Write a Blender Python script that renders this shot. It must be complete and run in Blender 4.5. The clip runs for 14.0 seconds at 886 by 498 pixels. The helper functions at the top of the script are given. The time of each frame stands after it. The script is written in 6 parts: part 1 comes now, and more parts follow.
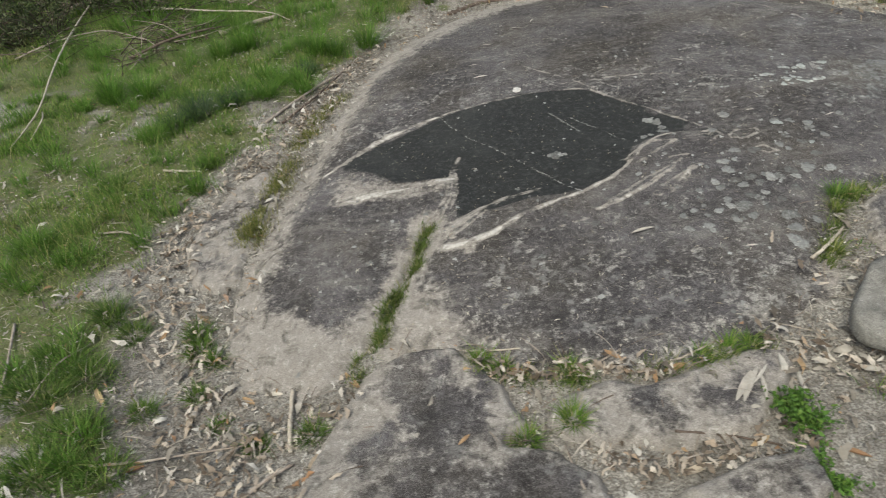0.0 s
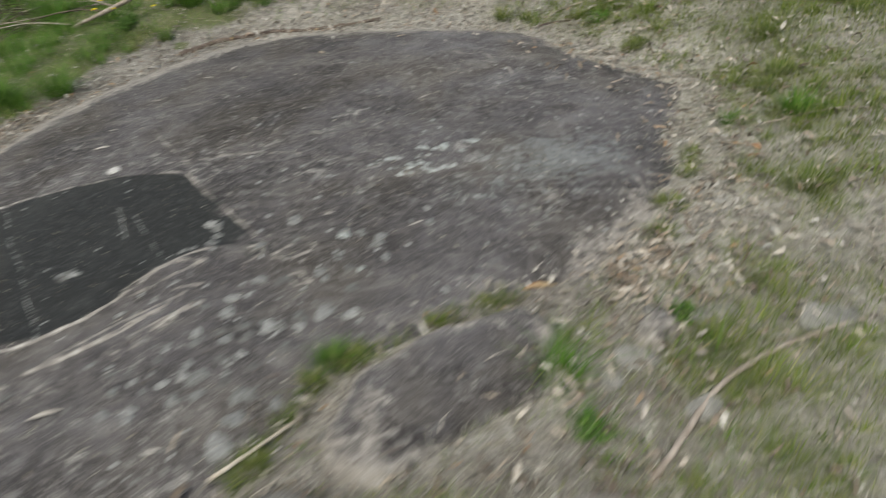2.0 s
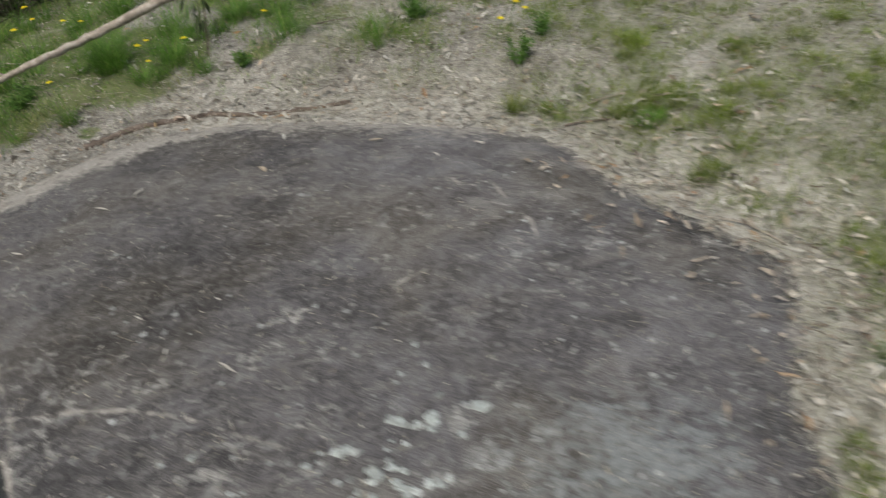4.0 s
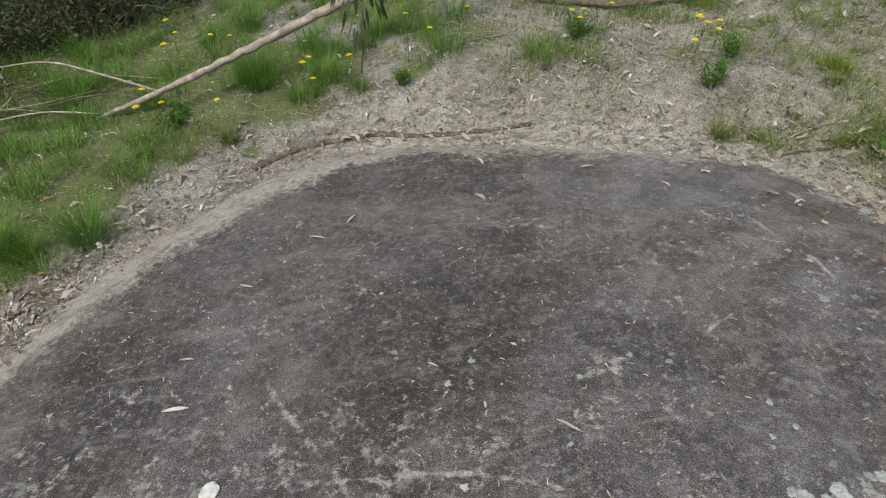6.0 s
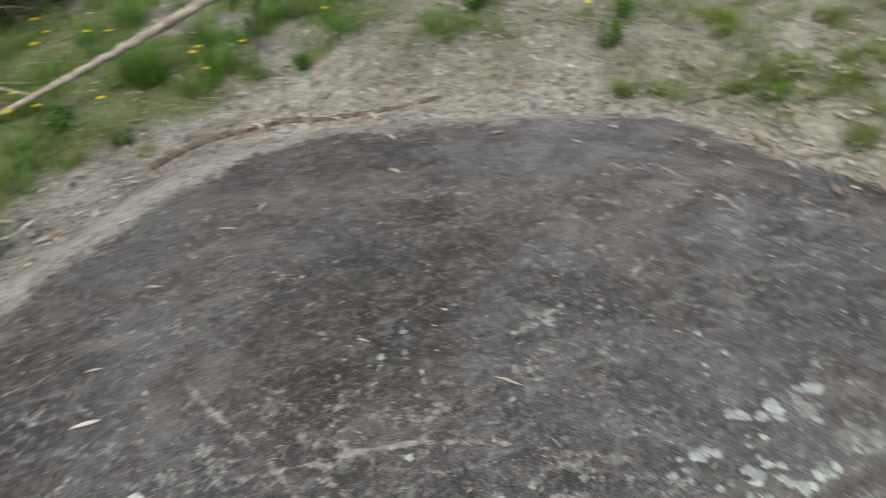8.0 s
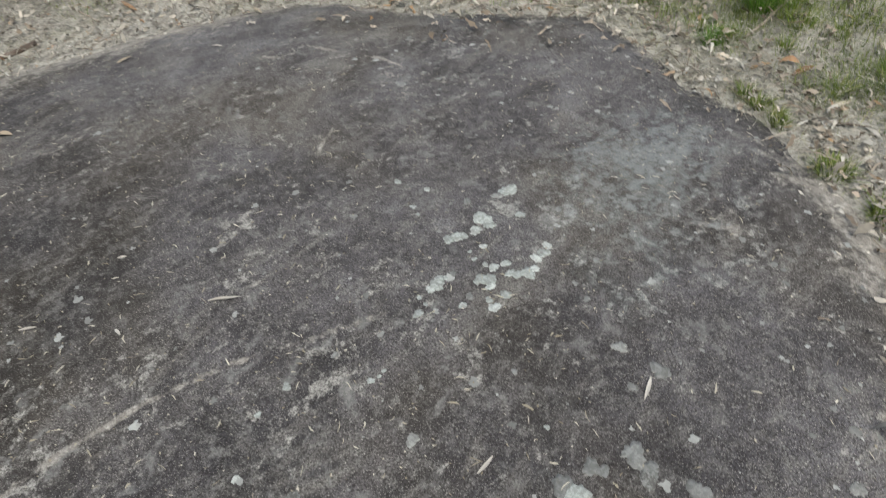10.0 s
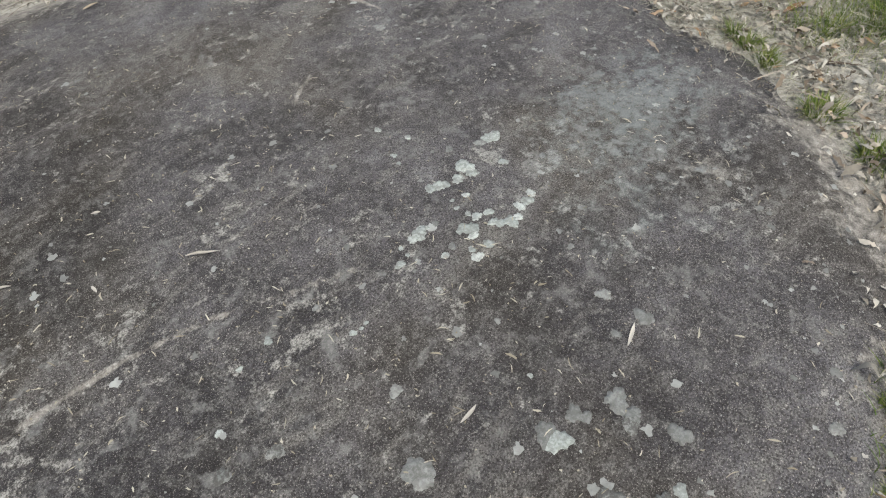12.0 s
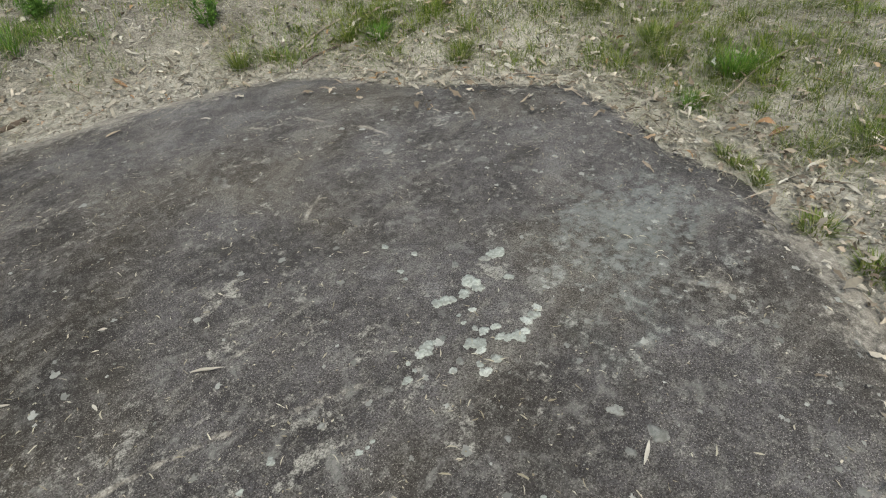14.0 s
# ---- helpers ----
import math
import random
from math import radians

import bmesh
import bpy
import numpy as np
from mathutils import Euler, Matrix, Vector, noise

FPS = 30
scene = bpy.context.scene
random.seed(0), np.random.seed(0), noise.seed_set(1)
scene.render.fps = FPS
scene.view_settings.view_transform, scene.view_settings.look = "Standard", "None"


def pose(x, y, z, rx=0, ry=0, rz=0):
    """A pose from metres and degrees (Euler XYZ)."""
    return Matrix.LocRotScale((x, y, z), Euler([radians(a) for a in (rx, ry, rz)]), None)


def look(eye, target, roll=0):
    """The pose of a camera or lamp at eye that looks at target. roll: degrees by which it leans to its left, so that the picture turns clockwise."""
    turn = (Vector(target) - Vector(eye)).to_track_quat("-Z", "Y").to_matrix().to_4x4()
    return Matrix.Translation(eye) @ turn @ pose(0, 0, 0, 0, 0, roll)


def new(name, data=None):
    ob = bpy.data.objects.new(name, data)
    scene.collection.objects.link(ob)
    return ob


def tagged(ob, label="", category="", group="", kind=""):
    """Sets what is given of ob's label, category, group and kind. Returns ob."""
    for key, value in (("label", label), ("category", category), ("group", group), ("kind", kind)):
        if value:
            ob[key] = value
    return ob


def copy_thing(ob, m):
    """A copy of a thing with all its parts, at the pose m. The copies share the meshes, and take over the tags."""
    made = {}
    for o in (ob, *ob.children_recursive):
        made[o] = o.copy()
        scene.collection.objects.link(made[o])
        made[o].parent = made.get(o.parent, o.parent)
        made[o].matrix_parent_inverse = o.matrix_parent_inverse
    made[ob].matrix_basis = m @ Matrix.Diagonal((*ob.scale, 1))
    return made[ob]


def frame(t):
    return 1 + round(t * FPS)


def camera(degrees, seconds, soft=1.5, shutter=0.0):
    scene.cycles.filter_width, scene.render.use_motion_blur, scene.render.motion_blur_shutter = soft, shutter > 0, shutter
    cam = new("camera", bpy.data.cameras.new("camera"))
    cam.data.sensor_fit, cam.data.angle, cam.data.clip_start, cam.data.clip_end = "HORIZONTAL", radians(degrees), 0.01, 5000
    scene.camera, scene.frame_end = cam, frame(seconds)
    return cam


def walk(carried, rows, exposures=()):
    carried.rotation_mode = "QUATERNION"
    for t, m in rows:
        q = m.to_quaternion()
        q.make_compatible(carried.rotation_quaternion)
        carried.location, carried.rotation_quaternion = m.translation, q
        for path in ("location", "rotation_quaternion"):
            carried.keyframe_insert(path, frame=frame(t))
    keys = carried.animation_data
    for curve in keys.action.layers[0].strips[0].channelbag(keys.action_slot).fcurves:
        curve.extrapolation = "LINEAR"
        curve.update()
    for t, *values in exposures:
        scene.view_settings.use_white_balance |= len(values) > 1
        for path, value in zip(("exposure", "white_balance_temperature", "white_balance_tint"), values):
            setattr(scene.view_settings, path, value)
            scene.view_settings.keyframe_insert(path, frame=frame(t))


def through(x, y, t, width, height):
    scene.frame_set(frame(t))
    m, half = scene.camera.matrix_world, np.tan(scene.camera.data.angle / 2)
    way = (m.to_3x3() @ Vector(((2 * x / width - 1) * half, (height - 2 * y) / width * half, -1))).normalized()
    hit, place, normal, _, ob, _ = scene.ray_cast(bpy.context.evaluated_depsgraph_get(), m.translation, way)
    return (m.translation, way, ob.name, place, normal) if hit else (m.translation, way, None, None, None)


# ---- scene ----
cam = camera(69.6, 14.0, soft=1.1, shutter=0.7)
PATH = [
    (0, (0.04, 0.022, 1.626), (0.007, 1.6, 0.397), -1.3),
    (0.1, (0.067, 0.023, 1.625), (0.034, 1.601, 0.396), -1.3),
    (0.3, (0.177, 0.027, 1.622), (0.143, 1.605, 0.393), -1.3),
    (0.5, (0.313, 0.032, 1.618), (0.28, 1.611, 0.39), -1.3),
    (1, (0.806, 0.186, 1.61), (0.773, 1.763, 0.381), -1.3),
    (1.5, (1.344, 0.462, 1.591), (1.316, 2.043, 0.366), -1.3),
    (2, (1.888, 0.899, 1.588), (1.872, 2.479, 0.362), -1.0),
    (2.5, (2.179, 1.384, 1.601), (2.166, 2.955, 0.363), -0.8),
    (3, (2.326, 1.87, 1.6), (2.32, 3.443, 0.364), -0.5),
    (3.5, (2.256, 2.104, 1.594), (2.256, 3.676, 0.357), -0.5),
    (4, (1.906, 2.295, 1.606), (1.907, 3.863, 0.363), -0.6),
    (4.2, (1.745, 2.356, 1.613), (1.742, 3.923, 0.37), -0.8),
    (4.7, (1.408, 2.406, 1.605), (1.406, 3.981, 0.372), -0.4),
    (5.2, (1.176, 2.441, 1.599), (1.174, 4.022, 0.373), -0.1),
    (5.7, (1.023, 2.464, 1.595), (1.022, 4.048, 0.374), 0.1),
    (6.3, (0.943, 2.476, 1.593), (0.942, 4.062, 0.374), 0.2),
    (6.5, (0.914, 2.474, 1.596), (0.848, 4.058, 0.375), 0.8),
    (7, (0.928, 2.475, 1.584), (0.581, 4.019, 0.361), 0.2),
    (7.5, (0.966, 2.474, 1.527), (0.844, 4.053, 0.307), -0.5),
    (8, (0.983, 2.470, 1.488), (1.226, 4.030, 0.260), -0.5),
    (8.5, (1.005, 2.469, 1.455), (1.555, 3.949, 0.227), -0.4),
    (9, (1.021, 2.469, 1.370), (1.901, 3.786, 0.149), -0.2),
    (9.2, (1.027, 2.461, 1.320), (2.015, 3.700, 0.099), -0.3),
    (9.6, (1.033, 2.460, 1.287), (2.011, 3.621, -0.009), -0.2),
    (10.1, (1.038, 2.460, 1.259), (2.007, 3.554, -0.100), -0.1),
    (10.7, (1.042, 2.459, 1.240), (2.005, 3.509, -0.162), -0.0),
    (11.3, (1.043, 2.459, 1.233), (2.004, 3.492, -0.185), 0.0),
    (11.5, (1.048, 2.462, 1.231), (1.987, 3.474, -0.216), -0.2),
    (12, (1.062, 2.461, 1.247), (1.982, 3.467, -0.217), -0.3),
    (12.5, (1.063, 2.464, 1.254), (2.047, 3.532, -0.120), -0.1),
    (13, (1.059, 2.452, 1.245), (2.120, 3.616, 0.012), -0.7),
    (13.5, (1.051, 2.457, 1.247), (2.135, 3.643, 0.056), -0.6),
    (14, (1.045, 2.462, 1.249), (2.130, 3.648, 0.059), -0.6),
]
walk(cam, [(t, look(eye, target, roll)) for t, eye, target, roll in PATH], exposures=[(0.0, 0.03, 6330, 2.5), (3.0, -0.05, 6270, 3.5), (7.0, 0.08, 6270, 4.0), (8.5, 0.06, 6170, 3.0), (12.0, 0.18, 6200, 3.5), (13.0, 0.12, 6350, 1.5), (14.0, 0.07, 6440, -0.5)])

# ---- light: a bright, thinly overcast sky ----
world = bpy.data.worlds.new("overcast_sky")
scene.world = world
world.use_nodes = True
SUN_EL, SUN_AZ = radians(58), radians(215)
wn = world.node_tree
sky = wn.nodes.new("ShaderNodeTexSky")
sky.sky_type, sky.sun_disc, sky.sun_elevation, sky.sun_rotation = "NISHITA", False, SUN_EL, SUN_AZ
sky.dust_density, sky.air_density = 7.0, 1.0
wn.links.new(sky.outputs[0], wn.nodes["Background"].inputs[0])
wn.nodes["Background"].inputs[1].default_value = 0.15
sun = new("sun", bpy.data.lights.new("sun", "SUN"))
sun.data.energy, sun.data.angle, sun.data.color = 1.5, radians(25), (1.0, 0.96, 0.89)
sun.matrix_world = look((0, 0, 20), (-20 * math.sin(SUN_AZ) / math.tan(SUN_EL), -20 * math.cos(SUN_AZ) / math.tan(SUN_EL), 0))

# ---- lie of the land ----
OUTLINE = [(-0.71, 1.49), (-0.84, 1.73), (-0.86, 1.97), (-0.85, 2.23), (-0.80, 2.53), (-0.76, 2.86), (-0.68, 3.19), (-0.62, 3.60), (-0.55, 4.05), (-0.42, 4.42),
           (-0.25, 4.74), (-0.05, 5.06), (0.17, 5.25), (0.51, 5.35), (0.86, 5.34), (1.24, 5.26), (1.60, 5.16), (2.10, 4.99), (2.32, 4.90),
           (2.47, 4.74), (2.52, 4.58), (2.60, 4.41), (2.69, 4.28), (2.81, 4.18), (3.02, 3.90), (3.01, 3.74), (2.97, 3.58), (2.88, 3.45),
           (2.80, 3.25), (2.82, 3.12), (2.78, 2.98), (2.68, 2.86), (2.58, 2.72), (2.46, 2.60), (2.30, 2.45), (2.10, 2.38), (1.80, 2.23),
           (1.60, 2.14), (1.47, 2.02), (1.39, 1.79), (1.31, 1.63), (1.19, 1.54), (1.01, 1.44), (0.74, 1.40), (0.32, 1.40), (0.16, 1.47),
           (0.01, 1.56), (-0.26, 1.51), (-0.35, 1.43), (-0.49, 1.41)]


def smooth(a, b, v):
    u = np.clip((np.asarray(v, float) - a) / (b - a), 0, 1)
    return u * u * (3 - 2 * u)


def vnoise(x, y, scale, seed=0):
    """Smooth value noise, 0 to 1."""
    x, y = np.asarray(x, float) * scale, np.asarray(y, float) * scale
    ix, iy = np.floor(x), np.floor(y)
    fx, fy = x - ix, y - iy
    fx, fy = fx * fx * (3 - 2 * fx), fy * fy * (3 - 2 * fy)

    def h(i, j):
        v = np.sin(i * 127.1 + j * 311.7 + seed * 74.7) * 43758.5453
        return v - np.floor(v)
    return (h(ix, iy) * (1 - fx) + h(ix + 1, iy) * fx) * (1 - fy) + (h(ix, iy + 1) * (1 - fx) + h(ix + 1, iy + 1) * fx) * fy


def fbm(x, y, scale, seed=0, octaves=4):
    return sum(vnoise(x, y, scale * 2 ** k, seed + k) / 2 ** k for k in range(octaves)) / sum(1 / 2 ** k for k in range(octaves))


def line_dist(pts, x, y, closed=False):
    """Distance to a polyline, and how far along it (0 to 1) the nearest place lies."""
    x, y = np.asarray(x, float), np.asarray(y, float)
    best, along = np.full(x.shape, 1e9), np.zeros(x.shape)
    ring = list(pts) + ([pts[0]] if closed else [])
    n = len(ring) - 1
    for k in range(n):
        (ax, ay), (bx, by) = ring[k], ring[k + 1]
        ex, ey = bx - ax, by - ay
        u = np.clip(((x - ax) * ex + (y - ay) * ey) / (ex * ex + ey * ey + 1e-12), 0, 1)
        d = np.hypot(x - ax - u * ex, y - ay - u * ey)
        near = d < best
        best, along = np.where(near, d, best), np.where(near, (k + u) / n, along)
    return best, along


def inside_dist(poly, x, y):
    """Signed distance to a polygon's edge: positive inside."""
    x, y = np.asarray(x, float), np.asarray(y, float)
    d, _ = line_dist(poly, x, y, True)
    odd = np.zeros(x.shape, bool)
    for k in range(len(poly)):
        (ax, ay), (bx, by) = poly[k - 1], poly[k]
        if ay != by:
            odd ^= ((ay > y) != (by > y)) & (x < (bx - ax) * (y - ay) / (by - ay) + ax)
    return np.where(odd, d, -d)


def dome(x, y):
    """The gentle dome of the rock pavement."""
    x, y = np.asarray(x, float), np.asarray(y, float)
    cx, cy = np.clip(x, -1.6, 3.3), np.clip(y, 0.3, 5.4)
    z = -0.1705 + 0.1831 * cx + 0.153 * cy - 0.0323 * cx * cx - 0.0009 * cx * cy - 0.0247 * cy * cy
    gx, gy = 0.1831 - 0.0646 * cx - 0.0009 * cy, 0.153 - 0.0494 * cy - 0.0009 * cx
    return z + gx * 2 * np.tanh((x - cx) / 2) + gy * 2 * np.tanh((y - cy) / 2)


def land(x, y):
    """The soil round the pavement: a shallow bowl that rises behind and to the east."""
    x, y = np.asarray(x, float), np.asarray(y, float)
    cx, cy = np.clip(x, -4, 5), np.clip(y, -0.5, 7.5)
    z = 0.1096 + 0.1079 * cx - 0.0994 * cy + 0.0067 * cx * cx + 0.0011 * cx * cy + 0.0159 * cy * cy
    gx, gy = 0.1079 + 0.0134 * cx + 0.0011 * cy, -0.0994 + 0.0318 * cy + 0.0011 * cx
    return z + gx * 4 * np.tanh((x - cx) / 4) + gy * 4 * np.tanh((y - cy) / 4)


def soil(x, y):
    """Height of the ground sheet."""
    d = -inside_dist(OUTLINE, x, y)
    w = smooth(-0.05, 0.75, d)
    bumps = 0.035 * (fbm(x, y, 1.7, 5) - 0.5) + 0.012 * (fbm(x, y, 9, 8, 2) - 0.5)
    return (dome(x, y) - 0.028) * (1 - w) + land(x, y) * w + bumps * smooth(0.0, 0.4, d) - 0.15 * smooth(0.05, 0.3, -d)

# ---- materials ----
class Nodes:
    """A short hand for building node materials."""

    def __init__(self, name):
        self.mat = bpy.data.materials.new(name)
        self.mat.use_nodes = True
        self.t = self.mat.node_tree
        self.bsdf = self.t.nodes["Principled BSDF"]
        self.pos = self.t.nodes.new("ShaderNodeTexCoord").outputs["Object"]

    def put(self, socket, v):
        if isinstance(v, bpy.types.NodeSocket):
            self.t.links.new(v, socket)
        elif isinstance(v, (tuple, list)):
            socket.default_value = (*v, 1.0) if len(socket.default_value) == 4 and len(v) == 3 else v
        else:
            socket.default_value = v

    def noise(self, scale, detail=4.0, rough=0.6, distort=0.0, at=None):
        n = self.t.nodes.new("ShaderNodeTexNoise")
        self.put(n.inputs["Vector"], at or self.pos)
        for k, v in (("Scale", scale), ("Detail", detail), ("Roughness", rough), ("Distortion", distort)):
            n.inputs[k].default_value = v
        return n.outputs[0]

    def cells(self, scale, feature="F1", rand=1.0):
        n = self.t.nodes.new("ShaderNodeTexVoronoi")
        n.feature = feature
        self.put(n.inputs["Vector"], self.pos)
        n.inputs["Scale"].default_value, n.inputs["Randomness"].default_value = scale, rand
        return n.outputs[0]

    def calc(self, op, a, b=0.0):
        n = self.t.nodes.new("ShaderNodeMath")
        n.operation = op
        self.put(n.inputs[0], a), self.put(n.inputs[1], b)
        return n.outputs[0]

    def step(self, v, lo, hi, to0=0.0, to1=1.0):
        n = self.t.nodes.new("ShaderNodeMapRange")
        n.interpolation_type = "SMOOTHSTEP"
        for k, s in enumerate((v, lo, hi, to0, to1)):
            self.put(n.inputs[k], s)
        return n.outputs[0]

    def mix(self, f, a, b, blend="MIX"):
        n = self.t.nodes.new("ShaderNodeMix")
        n.data_type, n.blend_type = "RGBA", blend
        self.put(n.inputs[0], f), self.put(n.inputs[6], a), self.put(n.inputs[7], b)
        return n.outputs[2]

    def attr(self, name):
        n = self.t.nodes.new("ShaderNodeAttribute")
        n.attribute_name = name
        return n.outputs["Fac"]

    def island(self):
        return self.t.nodes.new("ShaderNodeNewGeometry").outputs["Random Per Island"]

    def each(self):
        return self.t.nodes.new("ShaderNodeObjectInfo").outputs["Random"]

    def ramp(self, v, stops):
        n = self.t.nodes.new("ShaderNodeValToRGB")
        while len(n.color_ramp.elements) < len(stops):
            n.color_ramp.elements.new(0.5)
        for e, (p, c) in zip(n.color_ramp.elements, stops):
            e.position, e.color = p, (*c, 1.0)
        self.put(n.inputs[0], v)
        return n.outputs[0]

    def done(self, color, rough=0.85, bump=None, strength=0.5, depth=0.01, spec=0.3, through=0.0):
        b = self.bsdf
        self.put(b.inputs["Base Color"], color), self.put(b.inputs["Roughness"], rough)
        b.inputs["Specular IOR Level"].default_value = spec
        if bump is not None:
            n = self.t.nodes.new("ShaderNodeBump")
            n.inputs["Strength"].default_value, n.inputs["Distance"].default_value = strength, depth
            self.put(n.inputs["Height"], bump)
            self.t.links.new(n.outputs[0], b.inputs["Normal"])
        if through:
            tr, mx = self.t.nodes.new("ShaderNodeBsdfTranslucent"), self.t.nodes.new("ShaderNodeMixShader")
            self.put(tr.inputs[0], color)
            mx.inputs[0].default_value = through
            self.t.links.new(b.outputs[0], mx.inputs[1]), self.t.links.new(tr.outputs[0], mx.inputs[2])
            self.t.links.new(mx.outputs[0], self.t.nodes["Material Output"].inputs[0])
        return self.mat


def rock_material():
    n = Nodes("weathered_sandstone")
    stretch = n.t.nodes.new("ShaderNodeMapping")
    stretch.inputs["Scale"].default_value = (1.0, 3.6, 1.0)
    stretch.inputs["Rotation"].default_value = (0.0, 0.0, 0.12)
    n.t.links.new(n.pos, stretch.inputs["Vector"])
    broad, mid, fine, grain = n.noise(1.5, 4, 0.55, 0.8), n.noise(8, 7, 0.66, 0.8), n.noise(42, 6, 0.72), n.noise(260, 3, 0.75)
    blot, smear = n.noise(11, 8, 0.70, 0.8), n.noise(2.4, 7, 0.66, 1.2, stretch.outputs[0])
    hue, patch = n.noise(2.1, 3, 0.5), n.noise(4.5, 5, 0.6, 0.5)
    pale, pool, green, fleck = n.attr("pale"), n.attr("pool"), n.attr("green"), n.attr("fleck")
    # the thin attribute only shifts the rock's tone up and down by region
    tone = n.calc("ADD", n.calc("ADD", n.calc("MULTIPLY", broad, 0.5), n.calc("MULTIPLY", mid, 0.5)), n.calc("MULTIPLY", n.calc("SUBTRACT", n.attr("thin"), 0.5), 0.12))
    brown = n.ramp(tone, [(0.36, (0.035, 0.030, 0.0255)), (0.47, (0.072, 0.0635, 0.0548)), (0.55, (0.117, 0.105, 0.093)), (0.66, (0.22, 0.204, 0.184))])
    slate = n.ramp(tone, [(0.36, (0.037, 0.035, 0.038)), (0.47, (0.069, 0.0645, 0.0685)), (0.55, (0.111, 0.1045, 0.110)), (0.66, (0.21, 0.202, 0.21))])
    dark = n.mix(n.step(hue, 0.30, 0.58), brown, slate)
    dark = n.mix(n.calc("MULTIPLY", n.step(smear, 0.50, 0.64), n.step(patch, 0.40, 0.62, 0.1, 0.6)), dark, (0.25, 0.235, 0.212))
    dark = n.mix(n.step(fine, 0.45, 0.70, 0.0, 0.72), dark, (0.225, 0.217, 0.202))
    # pale flecks where the crust is broken, and grit
    mass = n.calc("ADD", n.calc("MULTIPLY", blot, 0.75), n.calc("MULTIPLY", fine, 0.4))
    spots = n.step(n.calc("ADD", mass, n.calc("MULTIPLY", fleck, 0.15)), 0.675, 0.765)
    dark = n.mix(n.calc("MULTIPLY", spots, 0.85), dark, n.mix(fine, (0.17, 0.163, 0.15), (0.62, 0.60, 0.55)))
    grit = n.step(n.calc("ADD", n.cells(300), n.calc("MULTIPLY", grain, -0.35)), -0.05, 0.09, 0.9, 0.0)
    chips = n.step(n.calc("ADD", n.cells(95), n.calc("MULTIPLY", fine, -0.45)), -0.16, -0.06, 0.8, 0.0)
    dark = n.mix(n.calc("MULTIPLY", n.calc("MAXIMUM", grit, chips), n.step(broad, 0.38, 0.62, 0.25, 0.8)), dark, (0.52, 0.495, 0.445))
    dark = n.mix(n.step(grain, 0.40, 0.56, 0.72, 0.0), dark, (0.020, 0.0175, 0.0145))
    dark = n.mix(n.step(n.noise(330, 2, 0.6), 0.60, 0.70, 0.0, 0.55), dark, (0.36, 0.345, 0.32))
    dark = n.mix(n.step(patch, 0.30, 0.46, 0.35, 0.0), dark, (0.030, 0.028, 0.024))
    blotch = n.calc("MULTIPLY", n.step(n.noise(15, 6, 0.68, 0.4), 0.54, 0.66), n.step(fleck, 0.05, 0.45, 0.15, 0.60))
    dark = n.mix(n.calc("MULTIPLY", blotch, n.step(fine, 0.34, 0.54, 0.3, 1.0)), dark, (0.25, 0.246, 0.236))
    # grey-green crustose film
    film = n.step(n.calc("ADD", green, n.calc("MULTIPLY", n.calc("SUBTRACT", blot, 0.5), 1.9)), 0.30, 0.85)
    film = n.calc("MULTIPLY", film, n.step(n.calc("ADD", n.calc("MULTIPLY", fine, 0.6), n.calc("MULTIPLY", mid, 0.4)), 0.40, 0.56))
    dark = n.mix(n.calc("MULTIPLY", film, 0.66), dark, n.mix(fine, (0.150, 0.168, 0.168), (0.290, 0.312, 0.308)))
    # damp black hollow
    black = n.mix(n.step(fine, 0.48, 0.75), (0.026, 0.0272, 0.0268), (0.074, 0.0765, 0.0745))
    black = n.mix(n.step(broad, 0.5, 0.7, 0.0, 0.5), black, (0.060, 0.063, 0.060))
    black = n.mix(n.calc("MULTIPLY", n.calc("MAXIMUM", grit, chips), 0.28), black, (0.30, 0.303, 0.29))
    wet = n.step(n.calc("ADD", pool, n.calc("MULTIPLY", n.calc("SUBTRACT", fine, 0.5), 0.5)), 0.38, 0.60)
    col = n.mix(wet, dark, black)
    # bare sandstone
    sand = n.mix(mid, (0.20, 0.184, 0.162), (0.46, 0.428, 0.385))
    sand = n.mix(n.step(fine, 0.48, 0.72, 0.0, 0.7), sand, (0.60, 0.57, 0.52))
    sand = n.mix(n.step(blot, 0.36, 0.50, 0.6, 0.0), sand, (0.15, 0.138, 0.116))
    sand = n.mix(n.step(grain, 0.38, 0.6, 0.55, 0.0), sand, (0.12, 0.108, 0.088))
    sand = n.mix(n.step(n.calc("ADD", pale, n.calc("MULTIPLY", n.calc("SUBTRACT", fine, 0.5), 0.8)), 0.92, 1.25, 0.0, 0.75), sand, (0.66, 0.635, 0.58))
    worn = n.calc("ADD", pale, n.calc("ADD", n.calc("MULTIPLY", n.calc("SUBTRACT", blot, 0.5), 1.5), n.calc("MULTIPLY", n.calc("SUBTRACT", fine, 0.5), 1.0)))
    col = n.mix(n.step(worn, 0.28, 0.80), col, sand)
    high = n.calc("ADD", n.calc("MULTIPLY", fine, 0.8), n.calc("ADD", n.calc("MULTIPLY", grain, 0.6), n.calc("MULTIPLY", mid, 0.6)))
    return n.done(col, n.step(mid, 0.3, 0.7, 0.78, 0.92), high, 0.75, 0.007, 0.12)


